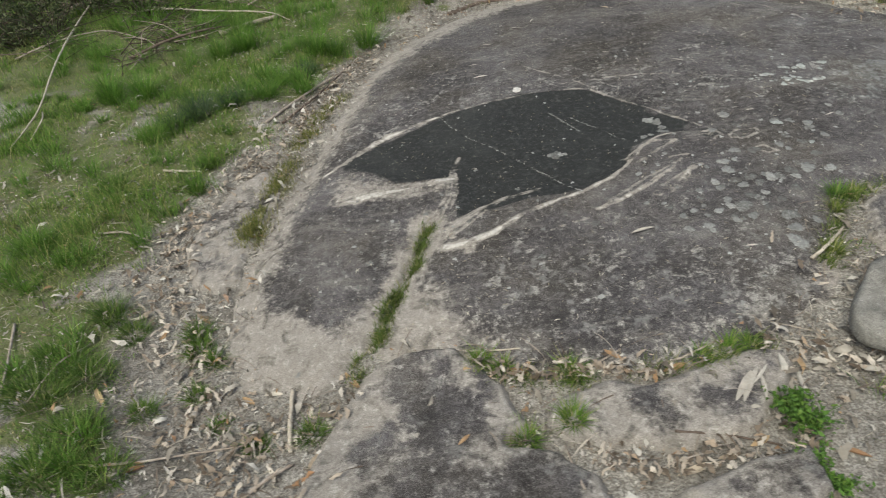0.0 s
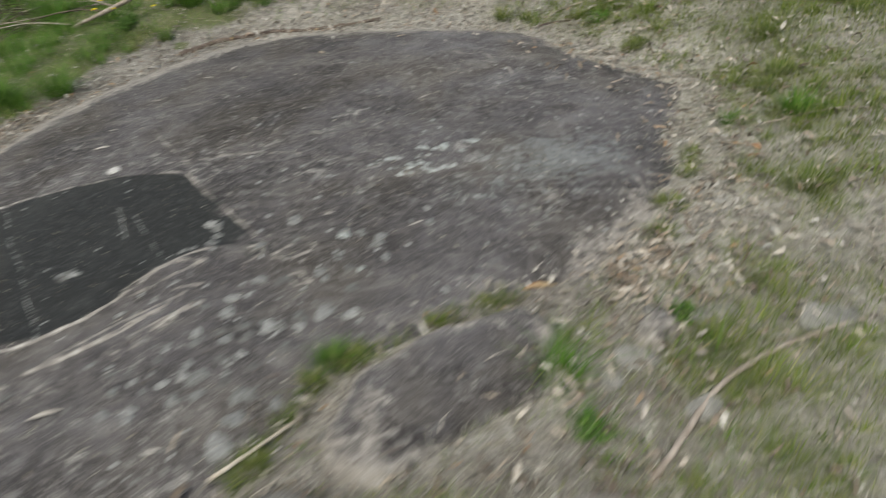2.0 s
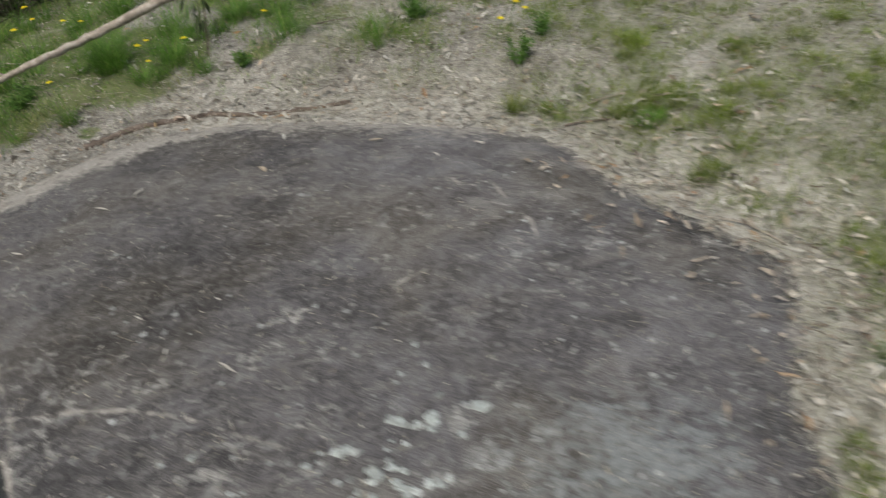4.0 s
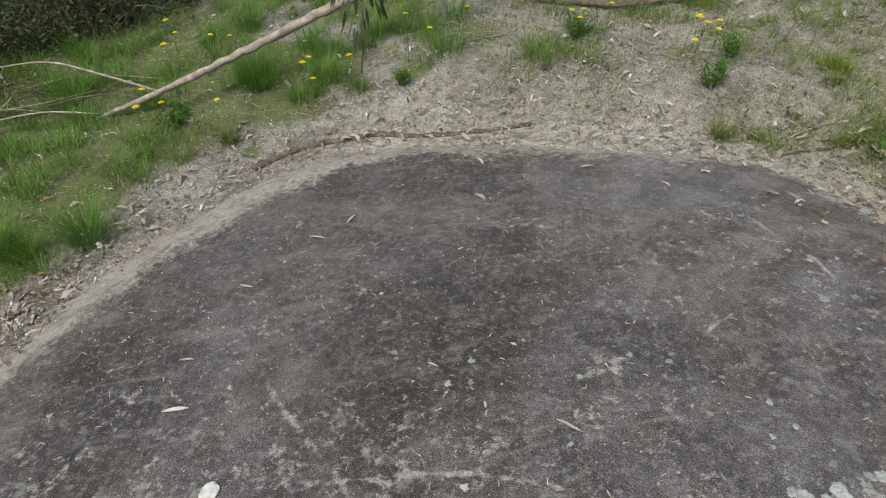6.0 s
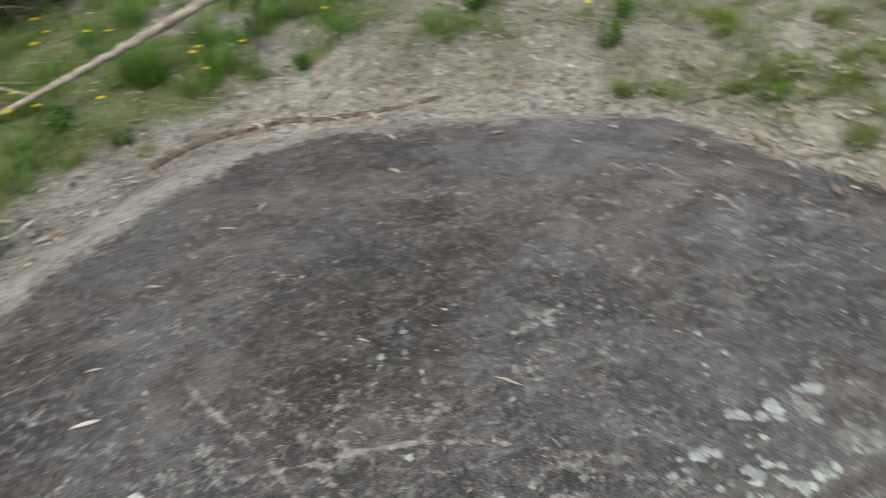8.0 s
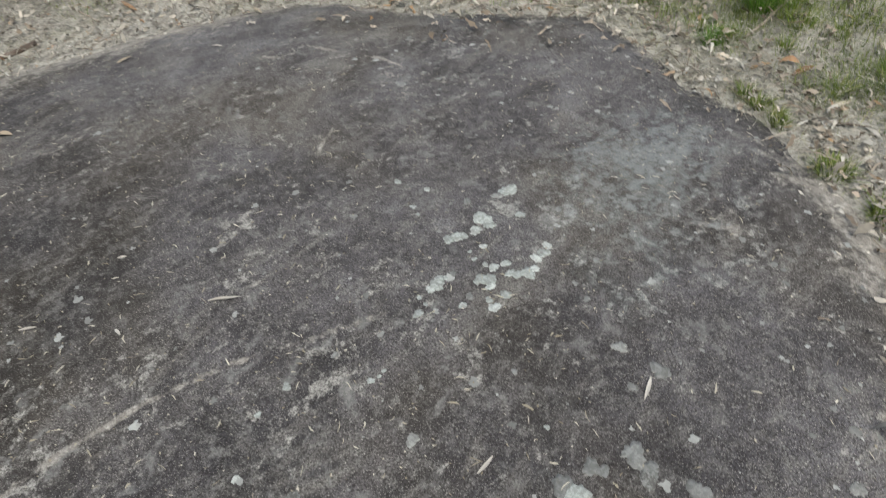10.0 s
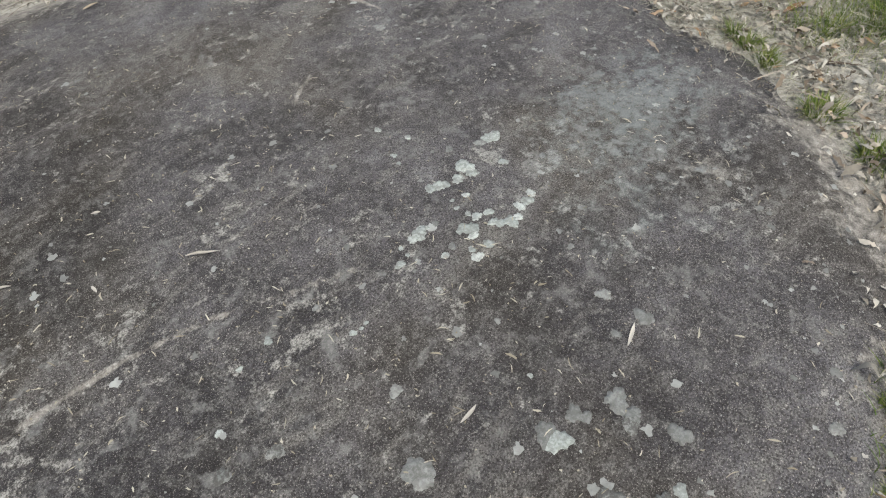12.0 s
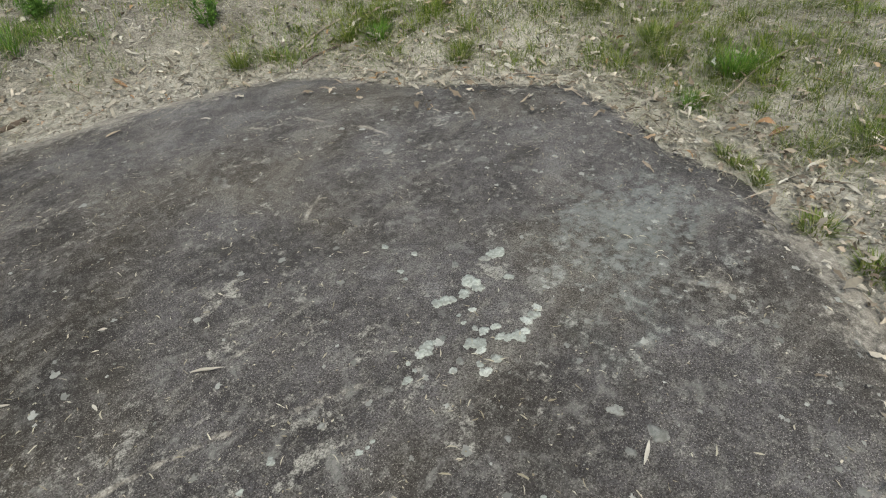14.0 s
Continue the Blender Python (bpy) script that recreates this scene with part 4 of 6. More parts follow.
# ---- places of the single things ----
STICKS_A = [
    (PALEWOOD, 0.009, 0.004, 0.12, [(-3.39, 6.56), (-3.29, 6.0), (-3.1, 5.18), (-2.91, 4.55), (-2.7, 3.93), (-2.7, 3.71), (-2.75, 3.56)]),
    (PALEWOOD, 0.005, 0.003, 0.08, [(-2.77, 4.03), (-2.63, 3.79), (-2.65, 3.62)]),
    (WOOD, 0.007, 0.004, 0.08, [(-3.53, 5.06), (-3.28, 5.23), (-2.98, 5.32), (-2.8, 5.36), (-2.36, 5.13)]),
    (PALEWOOD, 0.009, 0.005, 0.08, [(-2.94, 5.88), (-2.47, 5.75), (-2.04, 5.57), (-1.5, 5.43), (-1.29, 5.32)]),
    (WOOD, 0.008, 0.006, 0.015, [(-2.44, 4.87), (-2.33, 4.94), (-2.26, 5.03)]),
    (WOOD, 0.01, 0.006, 0.015, [(-1.11, 3.59), (-0.98, 3.84), (-0.84, 4.08), (-0.70, 4.33)]),
    (DARKWOOD, 0.008, 0.005, 0.015, [(-1.00, 3.56), (-0.84, 3.90), (-0.68, 4.41)]),
    (PALEWOOD, 0.008, 0.007, 0.02, [(-0.52, 1.47), (-0.51, 1.36), (-0.48, 1.21)]),
]
STICKS_B = [
    (WOOD, 0.005, 0.003, 0.015, [(-1.12, 1.18), (-0.96, 1.2), (-0.83, 1.23), (-0.63, 1.26)]),
    (WOOD, 0.007, 0.005, 0.015, [(-0.59, 1.04), (-0.52, 1.11), (-0.46, 1.16)]),
    (PALEWOOD, 0.007, 0.005, 0.015, [(-1.58, 3.1), (-1.43, 3.05), (-1.35, 3.06)]),
    (WOOD, 0.006, 0.003, 0.015, [(-1.69, 2.51), (-1.54, 2.49), (-1.4, 2.44)]),
    (WOOD, 0.006, 0.004, 0.02, [(-1.76, 1.88), (-1.65, 1.66), (-1.58, 1.48)]),
    (WOOD, 0.003, 0.002, 0.03, [(-1.39, 1.76), (-1.44, 1.63), (-1.46, 1.44)]),
    (PALEWOOD, 0.004, 0.003, 0.006, [(0.07, 1.54), (0.17, 1.52), (0.26, 1.51)]),
    (WOOD, 0.004, 0.003, 0.01, [(0.4, 1.4), (0.48, 1.41), (0.58, 1.46)]),
]
STICKS_C = [
    (WOOD, 0.004, 0.003, 0.01, [(0.68, 1.4), (0.76, 1.41), (0.88, 1.46)]),
    (PALEWOOD, 0.007, 0.005, 0.02, [(1.3, 1.78), (1.38, 1.84), (1.49, 1.95)]),
    (DARKWOOD, 0.004, 0.003, 0.012, [(0.66, 1.13), (0.81, 1.12), (0.94, 1.08)]),
    (WOOD, 0.004, 0.003, 0.015, [(0.38, 0.96), (0.37, 1.06), (0.36, 1.14)]),
    (WOOD, 0.009, 0.006, 0.02, [(2.34, 1.71), (2.45, 1.83), (2.56, 1.95), (2.7, 2.04), (2.85, 2.1), (3.02, 2.15)]),
    (WOOD, 0.005, 0.003, 0.015, [(3.18, 3.35), (3.27, 3.34), (3.41, 3.34), (3.53, 3.30), (3.62, 3.24)]),
    (WOOD, 0.004, 0.003, 0.01, [(2.84, 4.16), (2.96, 4.10), (3.06, 3.98)]),
    (WOOD, 0.003, 0.002, 0.008, [(3.10, 3.90), (2.98, 3.84), (2.93, 3.75)]),
]
STICKS_D = [
    (DARKWOOD, 0.006, 0.004, 0.012, [(2.47, 4.94), (2.55, 4.93), (2.67, 4.92)]),
    (DARKWOOD, 0.004, 0.003, 0.01, [(2.91, 2.91), (2.92, 2.87), (2.95, 2.83)]),
    (WOOD, 0.005, 0.003, 0.01, [(1.63, 5.56), (1.65, 5.47), (1.68, 5.38)]),
    (PALEWOOD, 0.007, 0.004, 0.05, [(-3.45, 6.17), (-2.74, 5.93), (-2.37, 5.76), (-1.96, 5.62), (-1.66, 5.56), (-1.41, 5.42)]),
    (DARKWOOD, 0.03, 0.018, 0.03, [(-3.74, 6.33), (-3.68, 6.52), (-3.5, 6.84), (-3.4, 7.36)]),
    (WOOD, 0.02, 0.012, 0.03, [(-3.54, 6.12), (-3.39, 6.19), (-3.23, 6.37), (-3.18, 6.65)]),
    (PALEWOOD, 0.012, 0.008, 0.05, [(-4.26, 7.0), (-4.13, 7.05), (-3.84, 7.14), (-3.41, 7.2)]),
    (DARKWOOD, 0.022, 0.012, 0.015, [(1.59, 6.7), (1.82, 6.56), (2.03, 6.42), (2.27, 6.4), (2.52, 6.37)]),
]
STICKS_E = [
    (WOOD, 0.022, 0.016, 0.015, [(-1.85, 5.19), (-1.60, 5.32), (-1.40, 5.42)]),
    (DARKWOOD, 0.006, 0.004, 0.012, [(0.97, 6.15), (1.17, 6.21), (1.39, 6.26)]),
    (WOOD, 0.005, 0.003, 0.012, [(2.52, 5.04), (2.63, 5.06), (2.73, 5.07)]),
    (WOOD, 0.005, 0.004, 0.012, [(2.57, 4.79), (2.59, 4.66), (2.62, 4.57)]),
    (WOOD, 0.006, 0.004, 0.03, [(-1.63, 6.25), (-1.25, 6.3), (-0.73, 6.19)]),
    (PALEWOOD, 0.006, 0.004, 0.08, [(-2.32, 6.76), (-1.96, 6.48), (-1.78, 6.30)]),
    (DARKWOOD, 0.022, 0.014, 0.10, [(-3.68, 6.50), (-3.31, 6.60), (-2.90, 6.85)]),
    (WOOD, 0.016, 0.010, 0.12, [(-3.11, 6.04), (-2.86, 6.22), (-2.61, 6.50)]),
    (DARKWOOD, 0.012, 0.007, 0.10, [(-2.46, 4.83), (-2.19, 4.94), (-1.96, 5.10), (-1.79, 5.35)]),
    (DARKWOOD, 0.005, 0.003, 0.03, [(-1.25, 6.05), (-1.03, 6.13), (-0.77, 6.19)]),
]
ROOT = [(0.02, 5.28), (0.12, 5.37), (0.25, 5.45), (0.46, 5.49), (0.64, 5.51), (0.87, 5.44), (1.15, 5.41), (1.43, 5.42)]
LEAVES_TAN = [
    (-0.871, 1.449, -0.866, 1.313),
    (-1.281, 1.895, -1.209, 1.95),
    (-0.947, 1.265, -0.945, 1.328),
    (-0.808, 1.128, -0.759, 1.118),
    (-0.632, 1.471, -0.559, 1.463),
    (-0.622, 1.323, -0.578, 1.28),
    (-0.408, 1.131, -0.374, 1.204),
    (-0.323, 1.515, -0.305, 1.472),
    (1.089, 1.445, 1.144, 1.412),
    (1.168, 1.388, 1.205, 1.348),
    (0.642, 1.011, 0.743, 1.044),
    (0.762, 1.054, 0.794, 1.061),
    (0.702, 1.359, 0.753, 1.388),
    (2.976, 2.956, 3.043, 2.925),
    (3.109, 3.692, 3.122, 3.613),
    (3.112, 4.145, 3.098, 4.057),
    (3.203, 3.467, 3.259, 3.481),
    (2.206, 5.012, 2.176, 4.882),
    (1.871, 5.226, 1.91, 5.228),
    (2.497, 4.608, 2.555, 4.569),
    (1.907, 5.4, 1.962, 5.421),
    (1.11, 4.698, 1.153, 4.64),
    (1.577, 4.88, 1.637, 4.885),
]
LEAVES_WHITE = [
    (0.856, 1.217, 0.934, 1.32),
    (0.877, 1.212, 0.956, 1.329),
    (0.927, 1.274, 0.984, 1.335),
    (0.938, 1.208, 0.955, 1.308),
    (1.032, 1.374, 1.028, 1.262),
    (1.058, 1.407, 1.07, 1.343),
    (1.082, 1.339, 1.075, 1.234),
    (-1.17, 1.476, -1.121, 1.458),
    (-0.846, 1.373, -0.81, 1.306),
    (-0.889, 1.192, -0.839, 1.142),
    (0.725, 1.998, 0.814, 2.017),
    (1.102, 1.865, 1.145, 1.867),
    (0.454, 4.499, 0.525, 4.47),
    (0.149, 3.856, 0.201, 3.852),
    (0.167, 3.647, 0.249, 3.651),
    (0.247, 4.22, 0.302, 4.202),
    (1.293, 3.491, 1.333, 3.462),
    (0.938, 3.738, 0.971, 3.718),
    (0.007, 4.726, 0.064, 4.746),
    (1.275, 3.504, 1.319, 3.474),
    (1.432, 2.824, 1.474, 2.829),
    (3.044, 3.278, 2.996, 3.235),
    (3.123, 4.087, 3.183, 4.099),
    (2.87, 3.091, 2.765, 3.025),
]
LEAVES_WHITE_MORE = [
    (2.947, 2.849, 2.911, 2.782),
    (1.966, 5.005, 2.031, 5.013),
    (3.329, 4.03, 3.364, 3.994),
    (1.800, 2.742, 1.750, 2.720),
    (1.869, 4.701, 1.894, 4.658),
    (1.139, 5.06, 1.163, 4.981),
    (0.596, 4.568, 0.624, 4.628),
    (1.181, 3.794, 1.2, 3.783),
    (1.095, 3.58, 1.097, 3.557),
]
LEAVES_RUST = [
    (-1.266, 1.53, -1.189, 1.436),
    (-1.003, 1.159, -0.946, 1.189),
    (-0.713, 1.478, -0.657, 1.438),
    (-0.449, 1.075, -0.374, 1.091),
    (-1.016, 1.923, -0.951, 1.87),
    (0.049, 1.137, 0.083, 1.174),
    (0.588, 1.393, 0.606, 1.376),
    (0.696, 1.37, 0.77, 1.394),
    (0.217, 1.44, 0.277, 1.419),
    (0.629, 1.076, 0.666, 1.089),
    (0.859, 1.085, 0.918, 1.114),
    (1.081, 1.061, 1.142, 1.021),
    (3.008, 3.229, 3.089, 3.198),
    (3.065, 3.118, 3.149, 3.091),
    (3.419, 3.159, 3.418, 3.111),
    (1.81, 5.446, 1.834, 5.348),
    (1.012, 5.357, 1.112, 5.372),
    (2.127, 2.389, 2.226, 2.404),
    (2.121, 2.388, 2.196, 2.414),
    (2.973, 4.065, 2.981, 3.998),
    (-0.344, 1.518, -0.278, 1.435),
]
FLOWERS_WEST = [
    (-0.69, 6.43),
    (-0.4, 6.19),
    (-0.3, 6.22),
    (-0.62, 6.09),
    (0.27, 5.85),
    (0.27, 5.68),
    (0.78, 6.09),
    (0.91, 5.98),
    (1.15, 6.15),
    (0.49, 5.79),
    (-0.6, 5.62),
    (-0.44, 5.47),
    (-0.53, 5.4),
    (-0.14, 5.54),
    (-0.66, 6.31),
    (0.23, 5.78),
]
FLOWERS_NORTH = [
    (1.65, 6.32),
    (1.69, 6.13),
    (1.73, 6.2),
    (1.76, 6.13),
    (1.83, 6.4),
    (1.89, 6.26),
    (1.91, 6.14),
    (1.72, 6.0),
    (1.76, 6.29),
    (2.07, 6.28),
    (2.33, 6.04),
    (2.24, 5.77),
    (2.3, 5.8),
    (2.38, 5.72),
    (2.26, 5.66),
    (2.34, 5.66),
    (2.2, 5.6),
]
LICHEN_BRIGHT = [
    (1.999, 3.308, 0.022),
    (1.949, 3.222, 0.011),
    (1.877, 3.276, 0.021),
    (1.872, 3.247, 0.013),
    (1.837, 3.257, 0.014),
    (1.795, 3.269, 0.017),
    (1.771, 3.277, 0.013),
    (1.825, 3.536, 0.009),
    (1.858, 3.457, 0.008),
    (1.789, 3.428, 0.007),
    (1.779, 3.398, 0.005),
    (1.915, 3.106, 0.011),
    (1.893, 3.095, 0.013),
    (1.869, 3.095, 0.012),
    (1.823, 3.077, 0.016),
    (1.841, 3.077, 0.011),
    (1.805, 3.088, 0.011),
    (1.795, 3.103, 0.011),
    (1.811, 3.132, 0.01),
    (1.782, 3.141, 0.011),
    (1.745, 3.126, 0.02),
    (1.733, 3.134, 0.012),
    (1.739, 3.106, 0.011),
    (1.744, 3.066, 0.011),
    (1.703, 3.058, 0.012),
    (1.709, 3.08, 0.008),
]
LICHEN_SCATTERED = [
    (1.66, 3.108, 0.008),
    (1.661, 3.19, 0.017),
    (1.678, 3.195, 0.01),
    (1.64, 3.188, 0.01),
    (1.578, 3.156, 0.01),
    (1.606, 3.164, 0.005),
    (1.608, 3.188, 0.006),
    (1.812, 3.204, 0.008),
    (1.768, 3.188, 0.006),
    (1.778, 3.213, 0.005),
    (1.774, 3.159, 0.007),
    (1.411, 3.095, 0.007),
    (1.428, 3.092, 0.004),
    (1.442, 3.095, 0.005),
    (1.287, 3.199, 0.009),
    (1.125, 3.103, 0.007),
    (1.524, 2.692, 0.02),
    (1.517, 2.708, 0.01),
    (1.582, 2.803, 0.005),
    (1.216, 3.186, 0.006),
    (1.602, 2.506, 0.012),
]
LICHEN_FADED = [
    (1.964, 3.312, 0.017),
    (1.392, 2.948, 0.015),
    (1.183, 3.001, 0.012),
    (1.093, 3.028, 0.012),
    (1.328, 2.8, 0.025),
    (1.589, 2.686, 0.015),
    (1.651, 2.634, 0.02),
    (1.395, 3.193, 0.009),
    (2.148, 3.928, 0.022),
    (1.861, 2.945, 0.009),
    (1.877, 2.39, 0.016),
    (1.736, 3.627, 0.009),
    (2.029, 3.171, 0.011),
    (1.814, 2.824, 0.017),
    (1.622, 2.922, 0.008),
    (1.895, 3.348, 0.012),
    (1.704, 3.187, 0.01),
    (1.686, 3.115, 0.011),
    (1.876, 2.989, 0.008),
    (2.249, 2.89, 0.014),
    (1.826, 2.739, 0.022),
    (1.759, 2.752, 0.011),
]
LICHEN_ROUND = [
    (0.939, 2.069, 0.019),
    (1.078, 2.085, 0.022),
    (1.191, 2.037, 0.024),
    (1.125, 2.02, 0.019),
    (1.185, 2.104, 0.029),
    (1.129, 2.109, 0.022),
    (1.13, 2.147, 0.022),
    (1.221, 2.236, 0.025),
    (1.121, 2.271, 0.023),
    (1.129, 2.232, 0.023),
    (1.196, 2.35, 0.031),
    (1.042, 2.224, 0.017),
    (1.197, 2.411, 0.027),
    (1.27, 2.49, 0.027),
    (0.986, 2.097, 0.017),
    (1.117, 2.378, 0.013),
    (1.284, 2.17, 0.02),
    (1.322, 2.293, 0.016),
    (1.343, 2.273, 0.031),
    (1.507, 2.318, 0.038),
    (1.591, 2.305, 0.027),
    (1.441, 2.265, 0.021),
    (1.029, 2.061, 0.014),
    (1.014, 1.997, 0.021),
    (1.02, 1.969, 0.016),
    (0.939, 1.992, 0.021),
    (0.824, 2.176, 0.014),
    (0.888, 2.164, 0.012),
    (0.836, 2.379, 0.015),
    (0.894, 2.375, 0.013),
]
LICHEN_ROUND_MORE = [
    (1.315, 1.951, 0.031),
    (1.294, 1.873, 0.042),
    (1.418, 2.004, 0.022),
    (1.522, 2.714, 0.024),
    (1.581, 2.703, 0.018),
    (1.654, 2.668, 0.027),
    (1.328, 2.815, 0.03),
    (1.68, 2.56, 0.023),
    (1.243, 2.147, 0.017),
    (1.031, 2.126, 0.012),
    (1.247, 2.42, 0.016),
    (1.467, 2.506, 0.023),
    (1.488, 2.47, 0.017),
    (1.23, 2.669, 0.023),
]
LICHEN_HOLLOW = [
    (0.993, 2.86, 0.029),
    (1.026, 2.834, 0.026),
    (1.038, 2.785, 0.02),
    (0.935, 2.705, 0.022),
    (0.97, 2.713, 0.017),
    (1.026, 2.738, 0.026),
    (1.045, 2.733, 0.017),
    (0.499, 2.647, 0.019),
    (0.538, 2.646, 0.022),
    (0.563, 2.644, 0.014),
]
LICHEN_GREY = [
    (1.09, 3.034, 0.015),
    (1.177, 3.006, 0.015),
    (1.257, 2.103, 0.015),
    (1.122, 2.044, 0.012),
    (1.149, 2.026, 0.012),
    (1.345, 2.711, 0.015),
    (1.351, 2.482, 0.028),
    (0.902, 2.132, 0.017),
    (0.96, 2.128, 0.014),
    (1.034, 2.175, 0.015),
    (1.225, 2.159, 0.02),
    (1.251, 2.139, 0.017),
    (1.324, 2.026, 0.034),
    (1.173, 2.097, 0.034),
    (1.516, 2.572, 0.02),
    (1.637, 2.628, 0.018),
    (1.565, 2.514, 0.02),
    (1.583, 2.417, 0.022),
    (1.434, 2.307, 0.027),
    (1.377, 2.274, 0.024),
    (1.41, 2.189, 0.023),
    (1.261, 2.08, 0.02),
    (1.33, 2.124, 0.02),
    (1.264, 2.285, 0.023),
    (1.287, 2.241, 0.021),
    (1.198, 2.273, 0.023),
    (0.497, 2.17, 0.012),
    (0.379, 1.93, 0.015),
    (-0.303, 2.042, 0.019),
    (0.607, 2.089, 0.018),
    (0.106, 2.204, 0.01),
    (0.519, 2.643, 0.032),
]
TUFTS_WEST = [
    (-0.59, 4.74, 0.16, 0.09),
    (-1.58, 4.88, 0.15, 0.1),
    (-2.33, 4.16, 0.16, 0.1),
    (-2.09, 4.17, 0.15, 0.08),
    (-1.45, 1.48, 0.08, 0.12),
    (-1.23, 1.3, 0.08, 0.12),
    (-1.26, 1.14, 0.08, 0.12),
    (-1.06, 1.15, 0.06, 0.09),
    (-1.46, 1.66, 0.07, 0.12),
    (-1.31, 1.59, 0.06, 0.1),
    (-1.25, 1.83, 0.06, 0.07),
    (-0.95, 1.73, 0.06, 0.06),
    (-0.98, 1.81, 0.07, 0.05),
    (-0.96, 4.65, 0.15, 0.1),
    (-1.2, 3.97, 0.1, 0.08),
    (-0.94, 4.02, 0.1, 0.07),
    (-1.33, 3.13, 0.08, 0.06),
    (-1.8, 3.52, 0.09, 0.08),
    (-1.81, 2.98, 0.08, 0.09),
    (-1.98, 2.42, 0.09, 0.1),
    (-1.38, 1.92, 0.09, 0.07),
    (-1.31, 2.86, 0.06, 0.05),
]
TUFTS_EAST = [
    (3.38, 3.40, 0.13, 0.07),
    (3.11, 3.42, 0.08, 0.045),
    (2.88, 3.17, 0.06, 0.03),
    (2.85, 3.11, 0.06, 0.03),
    (2.83, 3.04, 0.05, 0.025),
    (3.37, 3.68, 0.09, 0.08),
    (2.90, 4.92, 0.09, 0.09),
    (2.96, 4.42, 0.07, 0.06),
    (2.41, 5.09, 0.05, 0.05),
    (2.69, 2.81, 0.06, 0.06),
    (3.19, 2.85, 0.08, 0.1),
    (2.26, 5.13, 0.12, 0.05),
    (2.61, 2.64, 0.06, 0.05),
    (1.55, 2.14, 0.07, 0.045),
    (1.51, 2.06, 0.07, 0.03),
    (1.62, 2.15, 0.06, 0.03),
    (1.85, 2.25, 0.05, 0.03),
    (2.0, 2.33, 0.04, 0.03),
    (1.4, 1.82, 0.07, 0.03),
]
TUFTS_FRONT = [
    (1.49, 1.6, 0.05, 0.05),
    (1.58, 1.65, 0.05, 0.05),
    (1.9, 1.63, 0.06, 0.05),
    (1.89, 1.52, 0.06, 0.05),
    (1.98, 1.45, 0.06, 0.05),
    (2.05, 1.4, 0.05, 0.05),
    (1.63, 1.31, 0.05, 0.05),
    (0.13, 1.49, 0.05, 0.035),
    (0.43, 1.38, 0.05, 0.03),
    (0.41, 1.41, 0.05, 0.03),
    (0.91, 1.43, 0.05, 0.035),
    (0.98, 1.44, 0.04, 0.03),
    (0.25, 1.17, 0.05, 0.05),
    (0.39, 1.21, 0.05, 0.05),
    (0.2, 1.45, 0.04, 0.03),
    (0.82, 1.41, 0.04, 0.03),
    (-1.72, 4.77, 0.14, 0.09),
    (-1.67, 5.2, 0.14, 0.09),
    (-0.81, 4.62, 0.1, 0.06),
    (-0.14, 6.08, 0.15, 0.1),
]
TUFTS_MORE = [
    (-1.01, 4.2, 0.09, 0.07),
    (-1.23, 6.09, 0.14, 0.1),
    (-0.08, 6.0, 0.15, 0.1),
    (-0.15, 5.51, 0.08, 0.05),
    (3.16, 3.40, 0.06, 0.04),
    (2.82, 4.82, 0.08, 0.07),
    (2.73, 4.93, 0.07, 0.05),
    (2.9, 4.38, 0.06, 0.05),
    (3.46, 3.8, 0.09, 0.08),
    (3.53, 4.17, 0.09, 0.08),
    (2.80, 3.02, 0.05, 0.03),
    (3.8, 4.62, 0.07, 0.07),
    (3.28, 5.23, 0.07, 0.08),
    (3.94, 4.41, 0.12, 0.12),
]
HERBS = [
    (1.03, 1.15, 0.09, 0.1),
    (0.99, 0.96, 0.07, 0.1),
    (1.01, 1.2, 0.07, 0.06),
    (1.76, 6.14, 0.15, 0.10),
    (2.31, 5.46, 0.16, 0.08),
    (2.44, 5.65, 0.15, 0.06),
    (-0.48, 5.63, 0.1, 0.09),
    (0.75, 5.9, 0.1, 0.06),
    (-0.48, 5.74, 0.1, 0.07),
    (2.57, 2.24, 0.05, 0.04),
    (2.23, 1.87, 0.05, 0.06),
]
SHRUBS = [
    (-3.60, 5.30),
    (-2.70, 5.75),
    (-2.45, 6.05),
    (-2.95, 6.55),
    (-2.13, 7.02),
    (-1.83, 7.11),
    (-1.5, 7.16),
    (-2.58, 7.21),
    (-3.1, 7.23),
    (-1.23, 7.25),
    (-0.89, 7.26),
    (-3.53, 6.77),
    (-4.09, 6.61),
    (-3.13, 6.97),
    (-2.46, 7.12),
    (-3.9, 6.17),
    (-3.8, 5.54),
    (-3.53, 6.18),
    (-4.44, 6.13),
    (-3.4, 5.45),
    (-3.19, 5.9),
    (-2.29, 7.52),
    (-1.78, 7.42),
    (-2.85, 7.52),
    (-2.04, 6.76),
    (-1.72, 6.79),
    (-1.42, 6.84),
    (-2.23, 6.64),
    (-1.22, 6.98),
    (-3.19, 6.18),
    (-2.77, 6.23),
    (-2.48, 6.43),
    (-2.11, 6.56),
    (-1.77, 6.73),
]
BRUSH = [
    (-2.18, 5.34, 0.7, 26),
    (-2.31, 5.2, 0.6, 18),
    (-1.67, 6.03, 0.7, 20),
    (-3.2, 5.32, 0.7, 22),
    (-2.38, 4.86, 0.5, 14),
    (-2.17, 5.49, 0.6, 14),
    (-3.87, 6.86, 0.9, 20),
    (-1.58, 6.06, 0.8, 18),
    (-2.76, 5.82, 0.7, 18),
    (-2.22, 5.98, 0.7, 16),
    (-1.97, 6.29, 0.7, 16),
]
